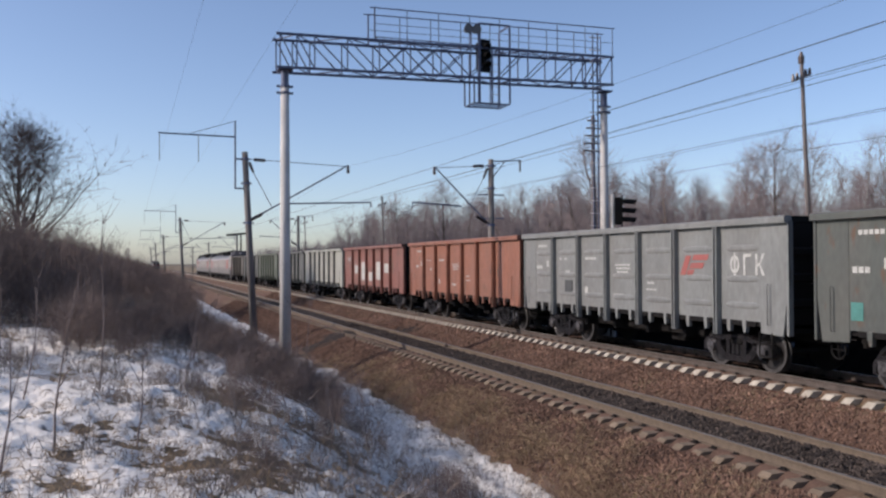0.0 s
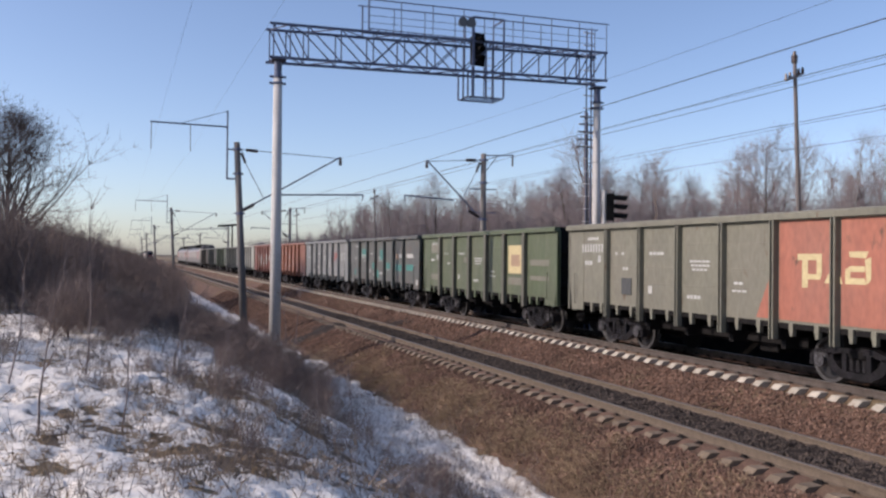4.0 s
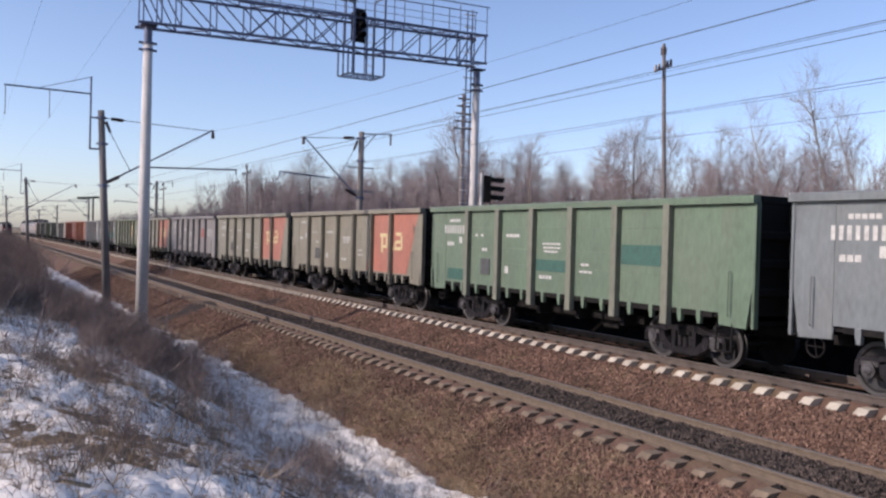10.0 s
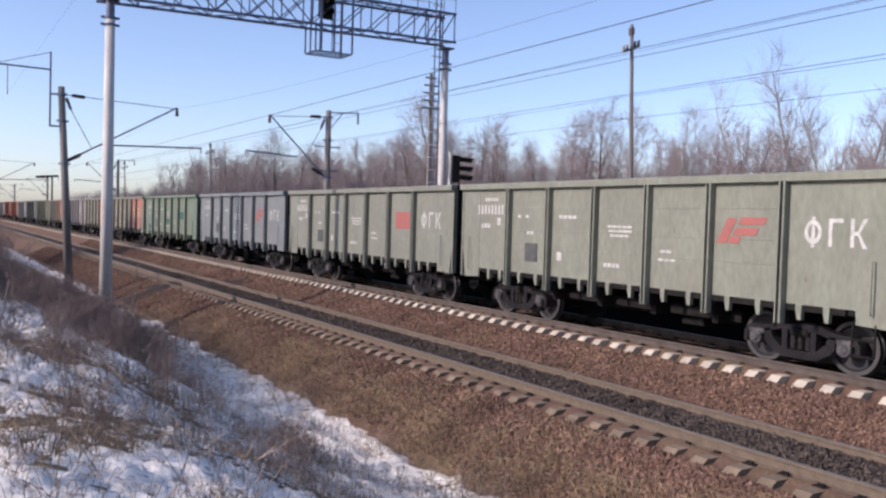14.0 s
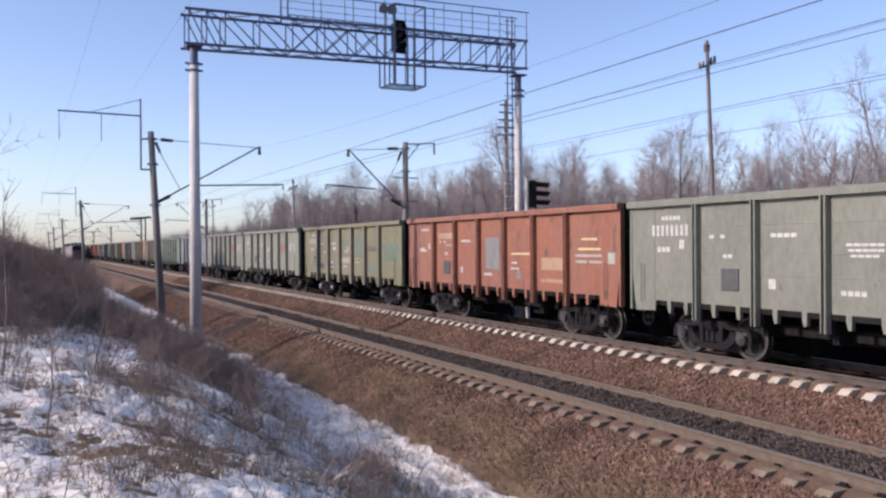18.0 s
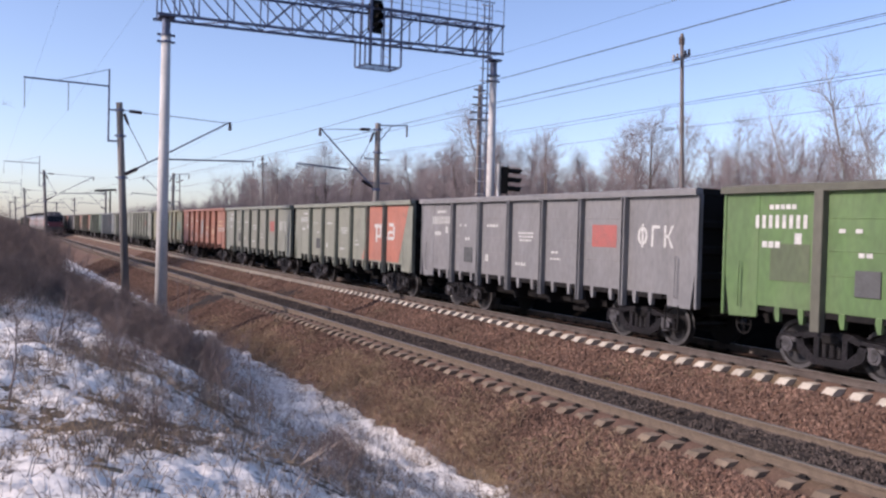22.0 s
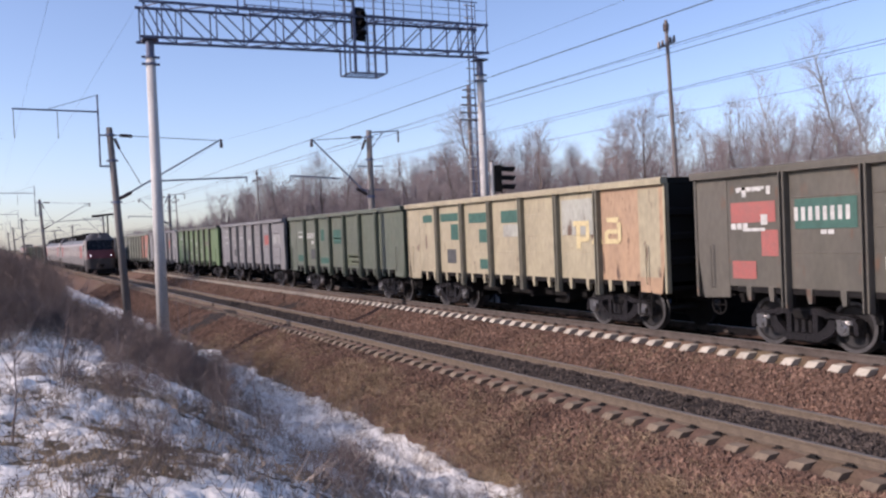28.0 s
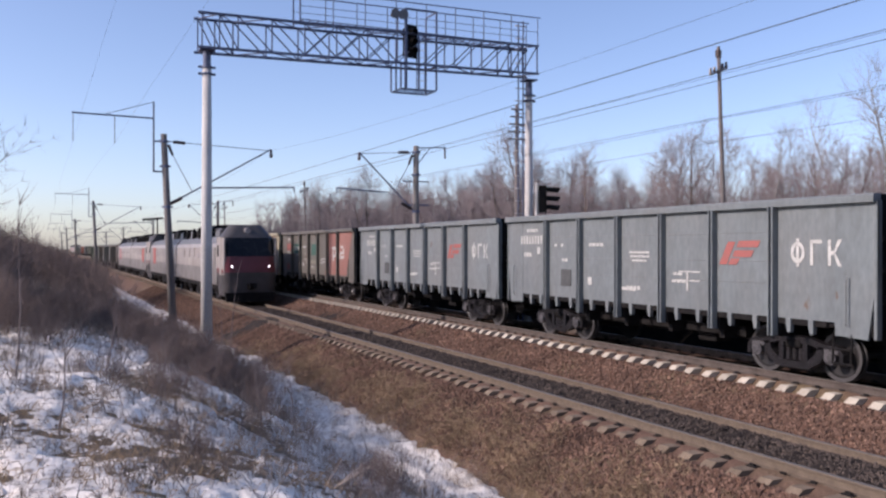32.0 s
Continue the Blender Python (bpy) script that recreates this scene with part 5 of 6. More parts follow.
# dark wagons behind the oncoming locomotives
for k in range(5):
    wagon("dark open wagon behind the oncoming locomotives", (BROWN, DARK, BROWN, DARK, PINE)[k], 0, x=NEAR_X, z=NEAR_Z, marks="s", far=True, group="wagons of the oncoming train", heading=-1 - k)

# ---- electric locomotives, in paired sections ----
def loco_meshes():
    d = {}
    d["lower_side"] = Build().prism([(-1.50, 0.98), (1.50, 0.98), (1.55, 1.05), (1.55, 1.95), (-1.55, 1.95), (-1.55, 1.05)], -7.4, 8.85).mesh("lower_side")
    d["upper_side"] = Build().prism([(-1.545, 1.95), (1.545, 1.95), (1.53, 3.12), (1.44, 3.32), (-1.44, 3.32), (-1.53, 3.12)], -7.4, 8.85).mesh("upper_side")
    d["roof"] = Build().prism([(-1.44, 3.322), (1.44, 3.322), (1.18, 3.66), (0.6, 3.82), (-0.6, 3.82), (-1.18, 3.66)], -7.9, 8.7).mesh("roof")

    def slab(z0, y0, z1, y1, w0, w1, back=-7.4):
        """A slice of the nose between two heights, rounded at its corners."""
        b, n = Build(), 6
        rows = []
        for z, y, w in ((z0, y0, w0), (z1, y1, w1)):
            r = 0.55
            pts = [(-w, back, z)]
            for i in range(n + 1):
                a = math.pi / 2 * i / n
                pts.append((-w + r * (1 - math.cos(a)), y + r * (1 - math.sin(a)) * 0.9, z))
            rows.append(pts + [(-p[0], p[1], p[2]) for p in pts[::-1]])
        m = len(rows[0])
        return b.add(rows[0] + rows[1], [(i, i + 1, m + i + 1, m + i) for i in range(m - 1)] + [tuple(range(m - 1, -1, -1)), tuple(range(m, 2 * m)), (m - 1, 0, m, 2 * m - 1)])
    d["valance"] = slab(0.42, -8.78, 1.72, -8.98, 1.44, 1.54).mesh("valance")
    d["red_band"] = slab(1.72, -8.98, 2.60, -8.86, 1.54, 1.55).mesh("red_band")
    d["windscreen"] = slab(2.60, -8.84, 3.64, -8.34, 1.50, 1.42).mesh("windscreen")
    d["brow"] = slab(3.64, -8.36, 4.36, -7.80, 1.44, 0.92).mesh("brow")
    d["cab_side"] = Build().box(-1.562, -1.50, -8.30, -7.39, 1.95, 3.66, 0.01).box(1.50, 1.562, -8.30, -7.39, 1.95, 3.66, 0.01).box(-1.5, 1.5, -7.5, -7.39, 3.2, 3.66).mesh("cab_side")
    d["corner_pillar"] = Build().prism([(-1.57, -8.15), (-1.57, -8.5), (-1.42, -8.80), (-1.34, -8.78), (-1.45, -8.4), (-1.45, -8.15)], 1.6, 3.62, "z").mesh("corner_pillar")
    d["side_window"] = Build().box(-1.575, -1.555, -8.0, -7.55, 2.6, 3.2, 0.008).mesh("side_window")
    d["red_panel"] = Build().prism([(-4.95, 1.75), (-3.3, 1.75), (-3.7, 3.1), (-4.95, 3.1)], -1.556, -1.54, "x").mesh("red_panel")
    d["door"] = Build().box(-1.56, -1.54, -0.35, 0.35, 1.1, 3.1, 0.008).mesh("door")
    v = Build().box(-1.56, -1.545, -0.55, 0.55, 2.45, 3.1, 0.006)
    for k in range(6):
        v.prism([(-1.56, 2.48 + 0.1 * k), (-1.585, 2.50 + 0.1 * k), (-1.56, 2.55 + 0.1 * k)], -0.5, 0.5)
    d["louvre"] = v.mesh("louvre")
    d["headlight"] = Build().tube((0, 0, 0), (0, -0.05, 0), 0.052, 0.048, 14).mesh("headlight")
    d["top_light"] = Build().tube((0, 0, 0), (0, -0.22, 0), 0.19, 0.17, 14).mesh("top_light")
    d["frame_skirt"] = Build().box(-1.42, 1.42, -8.4, 8.6, 0.72, 0.98, 0.03).mesh("frame_skirt")
    d["tank"] = Build().box(-1.25, 1.25, -1.6, 1.6, 0.32, 0.75, 0.05).mesh("battery_box")
    d["plough"] = Build().prism([(-1.3, 0.12), (1.3, 0.12), (1.38, 0.62), (-1.38, 0.62)], -8.97, -8.65).mesh("plough")
    b = Build().box(-1.15, -0.95, -1.75, 1.75, 0.45, 0.75, 0.03).box(0.95, 1.15, -1.75, 1.75, 0.45, 0.75, 0.03).box(-0.95, 0.95, -0.2, 0.2, 0.45, 0.75)
    for s in (-1, 1):
        for y in (-1.5, -0.95, 0.95, 1.5):
            b.tube((s * 1.2, y, 0.38), (s * 1.2, y, 0.72), 0.09, 0.09, 8)
    d["loco_bogie"] = b.mesh("loco_bogie")
    w = Build().tube((-1.0, 0, 0), (1.0, 0, 0), 0.1, 0.1, 10)
    for s in (-1, 1):
        w.tube((s * 0.70, 0, 0), (s * 0.735, 0, 0), 0.655, 0.655, 28).tube((s * 0.735, 0, 0), (s * 0.84, 0, 0), 0.625, 0.62, 28).tube((s * 0.84, 0, 0), (s * 1.15, 0, 0), 0.18, 0.15, 12)
    d["loco_wheelset"] = w.mesh("wheelset")
    p = Build()
    for s in (-1, 1):
        p.tube((s * 0.45, -0.7, 0.2), (s * 0.62, 0.75, 0.36), 0.03, 0.03, 6).tube((s * 0.62, 0.75, 0.36), (s * 0.3, -0.65, 0.52), 0.025, 0.025, 6)
        p.tube((s * 0.4, -0.6, 0.0), (s * 0.4, -0.6, 0.2), 0.06, 0.06, 8).tube((s * 0.4, 0.6, 0.0), (s * 0.4, 0.6, 0.2), 0.06, 0.06, 8)
    p.box(-0.6, 0.6, -0.72, -0.6, 0.17, 0.23).box(-1.0, 1.0, -0.75, -0.62, 0.50, 0.56).box(-0.5, 0.5, 0.55, 0.65, 0.17, 0.23)
    d["pantograph"] = p.mesh("pantograph")
    d["roof_box"] = Build().prism([(-0.85, 0.0), (0.75, 0.0), (0.70, 0.42), (0.5, 0.56), (-0.6, 0.56), (-0.8, 0.42)], -0.7, 0.7).mesh("roof_box")
    d["post_insulator"] = Build().tube((0, 0, -0.1), (0, 0, 0.66), 0.15, 0.10, 10).mesh("post_insulator")
    e = Build()
    for y in (-4.7, -2.5, -0.2, 2.2, 4.8, 7.6):
        for k in range(4):
            e.tube((-0.75, y, 0.07 * k - 0.1), (-0.75, y, 0.07 * k - 0.05), 0.09, 0.09, 8)
        e.tube((-0.75, y, -0.1), (-0.75, y, 0.3), 0.03, 0.03, 6)
    e.tube((-0.75, -4.7, 0.3), (-0.75, 7.6, 0.3), 0.025, 0.025, 6)
    d["busbar"] = e.mesh("busbar")
    return d


LOCO = loco_meshes()


def loco_section(label, x, z, start, cab, heading, group, lit):
    """One section; cab -1 faces the camera's end, +1 the far end."""
    s = thing("electric_locomotive", label, "locomotive", group, pose(x, start, z, 0, 0, 0 if cab < 0 else 180))
    flip = Matrix.Identity(4) if cab < 0 else Matrix.Diagonal((-1, 1, 1, 1))
    put("lower_side", LOCO["lower_side"], LOCO_GREY, s, None, "mid-grey lower body")
    put("upper_side", LOCO["upper_side"], LOCO_WHITE, s, None, "pale grey upper body")
    put("roof", LOCO["roof"], LOCO_ROOF, s, None, "grey roof")
    put("valance", LOCO["valance"], LOCO_FRONT_SHADE, s, None, "grey front apron, shade put into its colour")
    put("red_band", LOCO["red_band"], LOCO_RED_SHADE, s, None, "red cab front, shade put into its colour")
    ws = put("windscreen", LOCO["windscreen"], GLASS_DARK, s, None, "dark windscreen")
    put("corner_pillar", LOCO["corner_pillar"], LOCO_WHITE, ws, None, "white pillar")
    put("corner_pillar", LOCO["corner_pillar"], LOCO_WHITE, ws, Matrix.Diagonal((-1, 1, 1, 1)), "white pillar")
    put("brow", LOCO["brow"], LOCO_FRONT_SHADE, s, None, "grey brow over the windscreen, shade put into its colour")
    put("cab_side", LOCO["cab_side"], LOCO_WHITE, s)
    for q in (Matrix.Identity(4), Matrix.Diagonal((-1, 1, 1, 1))):
        put("side_window", LOCO["side_window"], GLASS_DARK, s, q)
        put("red_panel", LOCO["red_panel"], LOCO_RED, s, q, "red panel on the body side")
        put("door", LOCO["door"], LOCO_GREY, s, q @ pose(0, -6.6, 0))
        for y in (-2.5, -1.0, 0.9, 2.9, 5.2):
            put("louvre", LOCO["louvre"], LOCO_WHITE, s, q @ pose(0, y, 0))
    for dx in (-1.02, 1.02):
        put("headlight", LOCO["headlight"], HEADLIGHT if lit else GLASS_DARK, s, pose(dx, -8.91, 2.05), "lit headlight" if lit else "")
    put("top_light", LOCO["top_light"], LOCO_WHITE, s, pose(0, -7.98, 4.02))
    put("frame_skirt", LOCO["frame_skirt"], STEEL, s)
    put("battery_box", LOCO["tank"], STEEL, s)
    put("plough", LOCO["plough"], STEEL, s)
    put("coupler", COUPLER, STEEL, s, pose(0, -8.7, 0, 0, 0, 180))
    for y in (-5.2, 5.2):
        b = put("bogie", LOCO["loco_bogie"], STEEL, s, pose(0, y, 0))
        for dy in (-1.45, 1.45):
            put("wheelset", LOCO["loco_wheelset"], WHEEL, b, pose(0, dy, 0.62))
    put("pantograph", LOCO["pantograph"], BLACK, s, pose(0, -6.3, 3.82))
    for k, y in enumerate((-3.6, -1.4, 1.0, 3.4, 6.2)):
        put("roof_box", LOCO["roof_box"], BLACK if k % 2 else LOCO_ROOF, s, pose(0, y, 3.79) @ Matrix.Diagonal((1, 1, (0.8, 1.25, 0.95, 1.3, 0.85)[k], 1)), "dark roof equipment box")
        for dx in (-0.95, 0.65):
            put("post_insulator", LOCO["post_insulator"], BLACK, s, pose(dx, y + 1.05, 3.72))
    put("busbar", LOCO["busbar"], INSULATOR, s, pose(0, 0, 3.92))
    TRUCKS.append((s, start, x, z, heading, []))
    return s


# The freight train's own locomotives lead it, far up the line; the others come towards the camera on the near track.
for i in range(4):
    loco_section("grey, white and red electric locomotive section leading the freight train", FAR_X, 0.0, 127.4 + 9.05 + 18.1 * i, (-1, 1)[i % 2], 1,
                 "leading locomotives", False)
ONCOMING = []
for i in range(4):
    ONCOMING.append(loco_section("grey, white and red electric locomotive section with its headlights lit" if i == 0 else "grey, white and red electric locomotive section",
                                 NEAR_X, NEAR_Z, 0, (-1, 1)[i % 2], -10 - i, "oncoming locomotives", i == 0))

# ---- bare trees, shrubs, weeds and loose stones ----
def stick_mesh(name, segs):
    """Many tapered three-sided sticks in one mesh; a seg is (a, b, r0, r1)."""
    a = np.array([s[0] for s in segs], float)
    b = np.array([s[1] for s in segs], float)
    r0 = np.array([s[2] for s in segs])[:, None]
    r1 = np.array([s[3] for s in segs])[:, None]
    d = b - a
    d /= np.linalg.norm(d, axis=1)[:, None] + 1e-9
    ref = np.where(np.abs(d[:, 2:3]) > 0.9, np.array([[1.0, 0, 0]]), np.array([[0, 0, 1.0]]))
    u = np.cross(d, ref)
    u /= np.linalg.norm(u, axis=1)[:, None]
    w = np.cross(d, u)
    v = np.empty((len(segs), 6, 3))
    for i in range(3):
        c, s = math.cos(2.0944 * i), math.sin(2.0944 * i)
        v[:, i] = a + (u * c + w * s) * r0
        v[:, 3 + i] = b + (u * c + w * s) * r1
    k = (np.arange(len(segs)) * 6)[:, None, None]
    f = np.array([[0, 1, 4, 3], [1, 2, 5, 4], [2, 0, 3, 5]])[None] + k
    me = bpy.data.meshes.new(name)
    me.from_pydata(v.reshape(-1, 3).tolist(), [], f.reshape(-1, 4).tolist())
    return me


def turned(rng, d, spread):
    q = Vector((rng.gauss(0, 1), rng.gauss(0, 1), rng.gauss(0, 1)))
    q = (q - d * q.dot(d)).normalized()
    return (d * math.cos(spread) + q * math.sin(spread)).normalized()


def branch(rng, out, p, d, length, r, n, wiggle, lift):
    """One limb as a chain of sticks. Returns its joints."""
    joints = []
    for i in range(n):
        d = turned(rng, d, wiggle * rng.random())
        d = (d + Vector((0, 0, lift))).normalized()
        q = p + d * (length / n)
        ra, rb = r * (1 - i / n * 0.8), r * (1 - (i + 1) / n * 0.8)
        out.append((p, q, ra, rb))
        joints.append((q, d, rb))
        p = q
    return joints


def tree_meshes(seed, height, spread, limbs, first, sub=5, twigs=5, thick=1.0):
    rng = random.Random(seed)
    wood, fine = [], []
    trunk = branch(rng, wood, Vector((0, 0, -0.6)), Vector((0, 0, 1)), height * 0.88, 0.016 * height * thick, 10, 0.14, 0.05)
    for i in range(limbs):
        u = first + (0.98 - first) * (i + rng.random()) / limbs
        p, d, r = trunk[min(9, int(u * 10))]
        reach = height * spread * (1.15 - u) * rng.uniform(0.7, 1.2) + 0.5
        limb = branch(rng, wood, p, turned(rng, Vector((0, 0, 1)), rng.uniform(0.35, 0.95)), reach, max(r * 0.5, 0.025), 5, 0.30, 0.12)
        for j in range(sub):
            q, e, s = limb[rng.randint(1, 4)]
            tw = branch(rng, fine, q, turned(rng, e, rng.uniform(0.5, 1.1)), reach * rng.uniform(0.3, 0.6) + 0.3, 0.015 * thick, 3, 0.35, 0.10)
            for _ in range(twigs):
                g, h, _r = tw[rng.randint(0, 2)]
                branch(rng, fine, g, turned(rng, h, rng.uniform(0.4, 1.0)), rng.uniform(0.5, 1.3), 0.0085 * thick, 2, 0.4, 0.07)
    return stick_mesh("trunk", wood), stick_mesh("crown", fine)


def tree(meshes, bark, label, m, name="bare_tree", group="bare trees of the wood"):
    t = thing(name, label, "tree", group, m)
    put("trunk", meshes[0], bark, t, None, "grey-brown trunk and limbs" if bark is BARK else "pale birch trunk and limbs")
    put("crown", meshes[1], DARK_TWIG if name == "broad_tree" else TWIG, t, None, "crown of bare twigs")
    return t


rng = random.Random(11)
KINDS = [tree_meshes(s, 10, sp, lm, fb, 5, 8) for s, sp, lm, fb in ((1, 0.32, 16, 0.25), (2, 0.26, 18, 0.2), (3, 0.38, 15, 0.3), (4, 0.22, 17, 0.3), (5, 0.30, 18, 0.22))]
BIRCHES = [tree_meshes(s, 12, 0.15, 22, 0.3, 5, 6, 0.65) for s in (21, 22)]
placed = []
while len(placed) < 275:
    y = rng.uniform(-4, 128)
    x = 33 + 32 * rng.random() ** 1.5
    if (22 < y < 40 and x < 46 and rng.random() < 0.55) or any((x - a) ** 2 + (y - b) ** 2 < 2.6 for a, b in placed):
        continue
    placed.append((x, y))
    high = rng.uniform(0.58, 0.92) * (1.22 if y > 80 else 1.0)
    k = rng.random()
    kind, bark, label = (rng.choice(KINDS), BARK, "bare grey-brown tree in the wood") if k < 0.8 else (rng.choice(BIRCHES), BIRCH, "bare slender birch in the wood")
    m = pose(x, y, ground_z(x, y), rng.uniform(-4, 4), rng.uniform(-4, 4), rng.uniform(0, 360)) @ Matrix.Scale(high, 4)
    tree(kind, bark, label, m)
for x, y, s in ((38.8, 29.4, 1.12), (38.9, 32.8, 1.0), (38.6, 31.2, 0.85), (39, 35.4, 0.9), (40.5, 28.6, 0.98), (41, 24, 0.9)):
    tree(BIRCHES[int(s * 100) % 2], BIRCH, "tall pale birch at the wood's edge", pose(x, y, -0.6, 0, 0, 40 * s * 10) @ Matrix.Scale(s, 4))
for x, y, s in ((36.5, 63.5, 1.36), (38.5, 67, 1.28), (37.5, 71.5, 1.15), (39.5, 61, 1.18)):
    tree(KINDS[int(y) % 5], BARK, "taller bare tree standing over the wood", pose(x, y, -0.6, 0, 0, 37 * y) @ Matrix.Scale(s, 4))
BIG = tree_meshes(77, 13.4, 0.56, 52, 0.10, 10, 11, 1.25)
tree(BIG, BARK, "broad dark bare tree on the bank", pose(-7.6, 70, 1.2) @ Matrix.Diagonal((1.0, 1.0, 0.86, 1.0)), "broad_tree", "")
for x, y, s in ((-16, 95, 0.6), (-3.5, 120, 0.42), (-8, 150, 0.5), (-1, 165, 0.4), (-22, 120, 0.75), (-1.5, 210, 0.5), (-26, 84, 0.7)):
    tree(rng.choice(KINDS), BARK, "small bare tree far along the bank", pose(x, y, 1.2, 0, 0, rng.uniform(0, 360)) @ Matrix.Scale(s, 4))

# far woods and undergrowth: too many to count
far = []
for _ in range(900):
    y = rng.uniform(118, 190) if rng.random() < 0.75 else rng.uniform(180, 420)
    x = rng.uniform(36, 78) + (y - 120) * 0.05
    h = rng.uniform(8, 13) if y < 175 else rng.uniform(5, 9.5)
    tr = branch(rng, far, Vector((x, y, 0.3)), Vector((0, 0, 1)), h * 0.85, 0.08, 4, 0.12, 0.05)
    for _k in range(30):
        q, d, r = tr[rng.randint(0, 3)]
        branch(rng, far, q - d * rng.random() * 2, turned(rng, Vector((0, 0, 1)), rng.uniform(0.4, 1.1)), rng.uniform(1.2, 3.4), 0.034, 2, 0.4, 0.1)
for _ in range(260):
    x, y = rng.uniform(-70, -4), rng.uniform(230, 600)
    tr = branch(rng, far, Vector((x, y, 1.5)), Vector((0, 0, 1)), rng.uniform(2.5, 4.5), 0.09, 2, 0.12, 0.05)
    for _k in range(8):
        q, d, r = tr[rng.randint(0, 1)]
        branch(rng, far, q - d * rng.random() * 2, turned(rng, Vector((0, 0, 1)), rng.uniform(0.4, 1.1)), rng.uniform(0.8, 1.8), 0.05, 1, 0.4, 0.1)
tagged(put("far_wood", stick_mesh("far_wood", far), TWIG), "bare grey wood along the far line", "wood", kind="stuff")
scrub = []
for _ in range(24000):
    y = -8 + 248 * rng.random() ** 1.25
    x = 30.5 + 34 * rng.random() ** 1.1
    z = ground_z(x, 0)
    h = rng.uniform(1.6, 5.6)
    top = branch(rng, scrub, Vector((x, y, z)), turned(rng, Vector((0, 0, 1)), 0.15), h, 0.03, 2, 0.2, 0.1)
    for _k in range(4):
        q, d, r = top[rng.randint(0, 1)]
        branch(rng, scrub, q - d * h * 0.4 * rng.random(), turned(rng, d, rng.uniform(0.3, 0.8)), rng.uniform(0.6, 1.6), 0.017, 1, 0.3, 0.1)
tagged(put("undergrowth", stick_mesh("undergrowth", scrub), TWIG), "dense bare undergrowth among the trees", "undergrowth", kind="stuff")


def shrub_mesh(seed, high, stems=15):
    r = random.Random(seed)
    out = []
    for _ in range(stems):
        p = Vector((r.gauss(0, 0.28), r.gauss(0, 0.28), -0.15))
        st = branch(r, out, p, turned(r, Vector((0, 0, 1)), r.uniform(0.05, 0.6)), high * r.uniform(0.6, 1.0), 0.0095, 4, 0.25, 0.05)
        for _k in range(12):
            q, d, _r = st[r.randint(0, 3)]
            tw = branch(r, out, q, turned(r, d, r.uniform(0.3, 0.9)), high * r.uniform(0.15, 0.4), 0.0065, 2, 0.4, 0.06)
            for _n in range(3):
                g, h, _r = tw[r.randint(0, 1)]
                branch(r, out, g, turned(r, h, r.uniform(0.3, 0.9)), r.uniform(0.2, 0.45), 0.0042, 1, 0.3, 0.0)
    return stick_mesh("shrub", out)


SHRUBS = [shrub_mesh(s, h) for s, h in ((31, 1.5), (32, 1.9), (33, 2.3), (34, 1.7), (35, 2.1))]
# how high the growth stands over the bank, as a slope from a point at the bank's edge: it falls away towards the ditch
CROWN_LINE = [(-0.6, 0.09), (-0.3, 0.085), (-0.13, 0.068), (-0.076, 0.046), (-0.02, 0.013), (0.027, -0.008), (0.055, -0.015), (0.07, -0.048), (0.12, -0.078), (0.2, -0.128), (0.26, -0.155)]


def growth(x, y):
    """The height that growth reaches over the ground there."""
    return 2.5 + level(CROWN_LINE, x / y) * y - ground_z(x, y)


SHRUB_HIGH = (1.5, 1.9, 2.3, 1.7, 2.1)
spots = []
while len(spots) < 300:
    y = 22 + 68 * rng.random() ** 1.7
    x = rng.uniform(-13, 4.6)
    front = 21.5 + max(0.0, 2.0 - abs(x - 0.5)) * 3.0 if x < 2.4 else 23.0
    if y < front or growth(x, y) < 0.5 or any((x - a) ** 2 + (y - b) ** 2 < 0.40 for a, b in spots):
        continue
    spots.append((x, y))
low = [(rng.uniform(2.0, 5.0), 17.5 + 10 * rng.random() ** 0.8) for _ in range(44)]
for x, y in spots + low + [(3.4, 20.5), (3.0, 23.0), (2.6, 18.5), (3.9, 22.0), (4.2, 24.5), (-3.9, 14.5), (-5.2, 16.5), (-6.5, 13.0)]:
    j = rng.randint(0, 4)
    top = rng.uniform(0.75, 1.15) * (0.55 if x > 2.2 and y < 24 else 1.0 if x > -1 else 1.25 if x > -4 else 1.6)
    sc = max(0.22, min(top, growth(x, y) * rng.uniform(0.8, 1.0) / SHRUB_HIGH[j]))
    ob = put("shrub", SHRUBS[j], SHRUB, None, pose(x, y, ground_z(x, y), 0, 0, rng.uniform(0, 360)) @ Matrix.Diagonal((max(sc, 0.6), max(sc, 0.6), sc, 1)))
    tagged(ob, "dense leafless brown shrub on the bank", "shrub", "shrubs on the bank")
for _ in range(16):  # brush round the feet of the masts
    x, y = rng.uniform(4.0, 5.7), 22 + 13 * rng.random()
    sc = rng.uniform(0.36, 0.55)
    ob = put("shrub", rng.choice(SHRUBS), SHRUB, None, pose(x, y, ground_z(x, y), 0, 0, rng.uniform(0, 360)) @ Matrix.Diagonal((0.6, 0.6, sc, 1)))
    tagged(ob, "dense leafless brown shrub on the bank", "shrub", "shrubs on the bank")
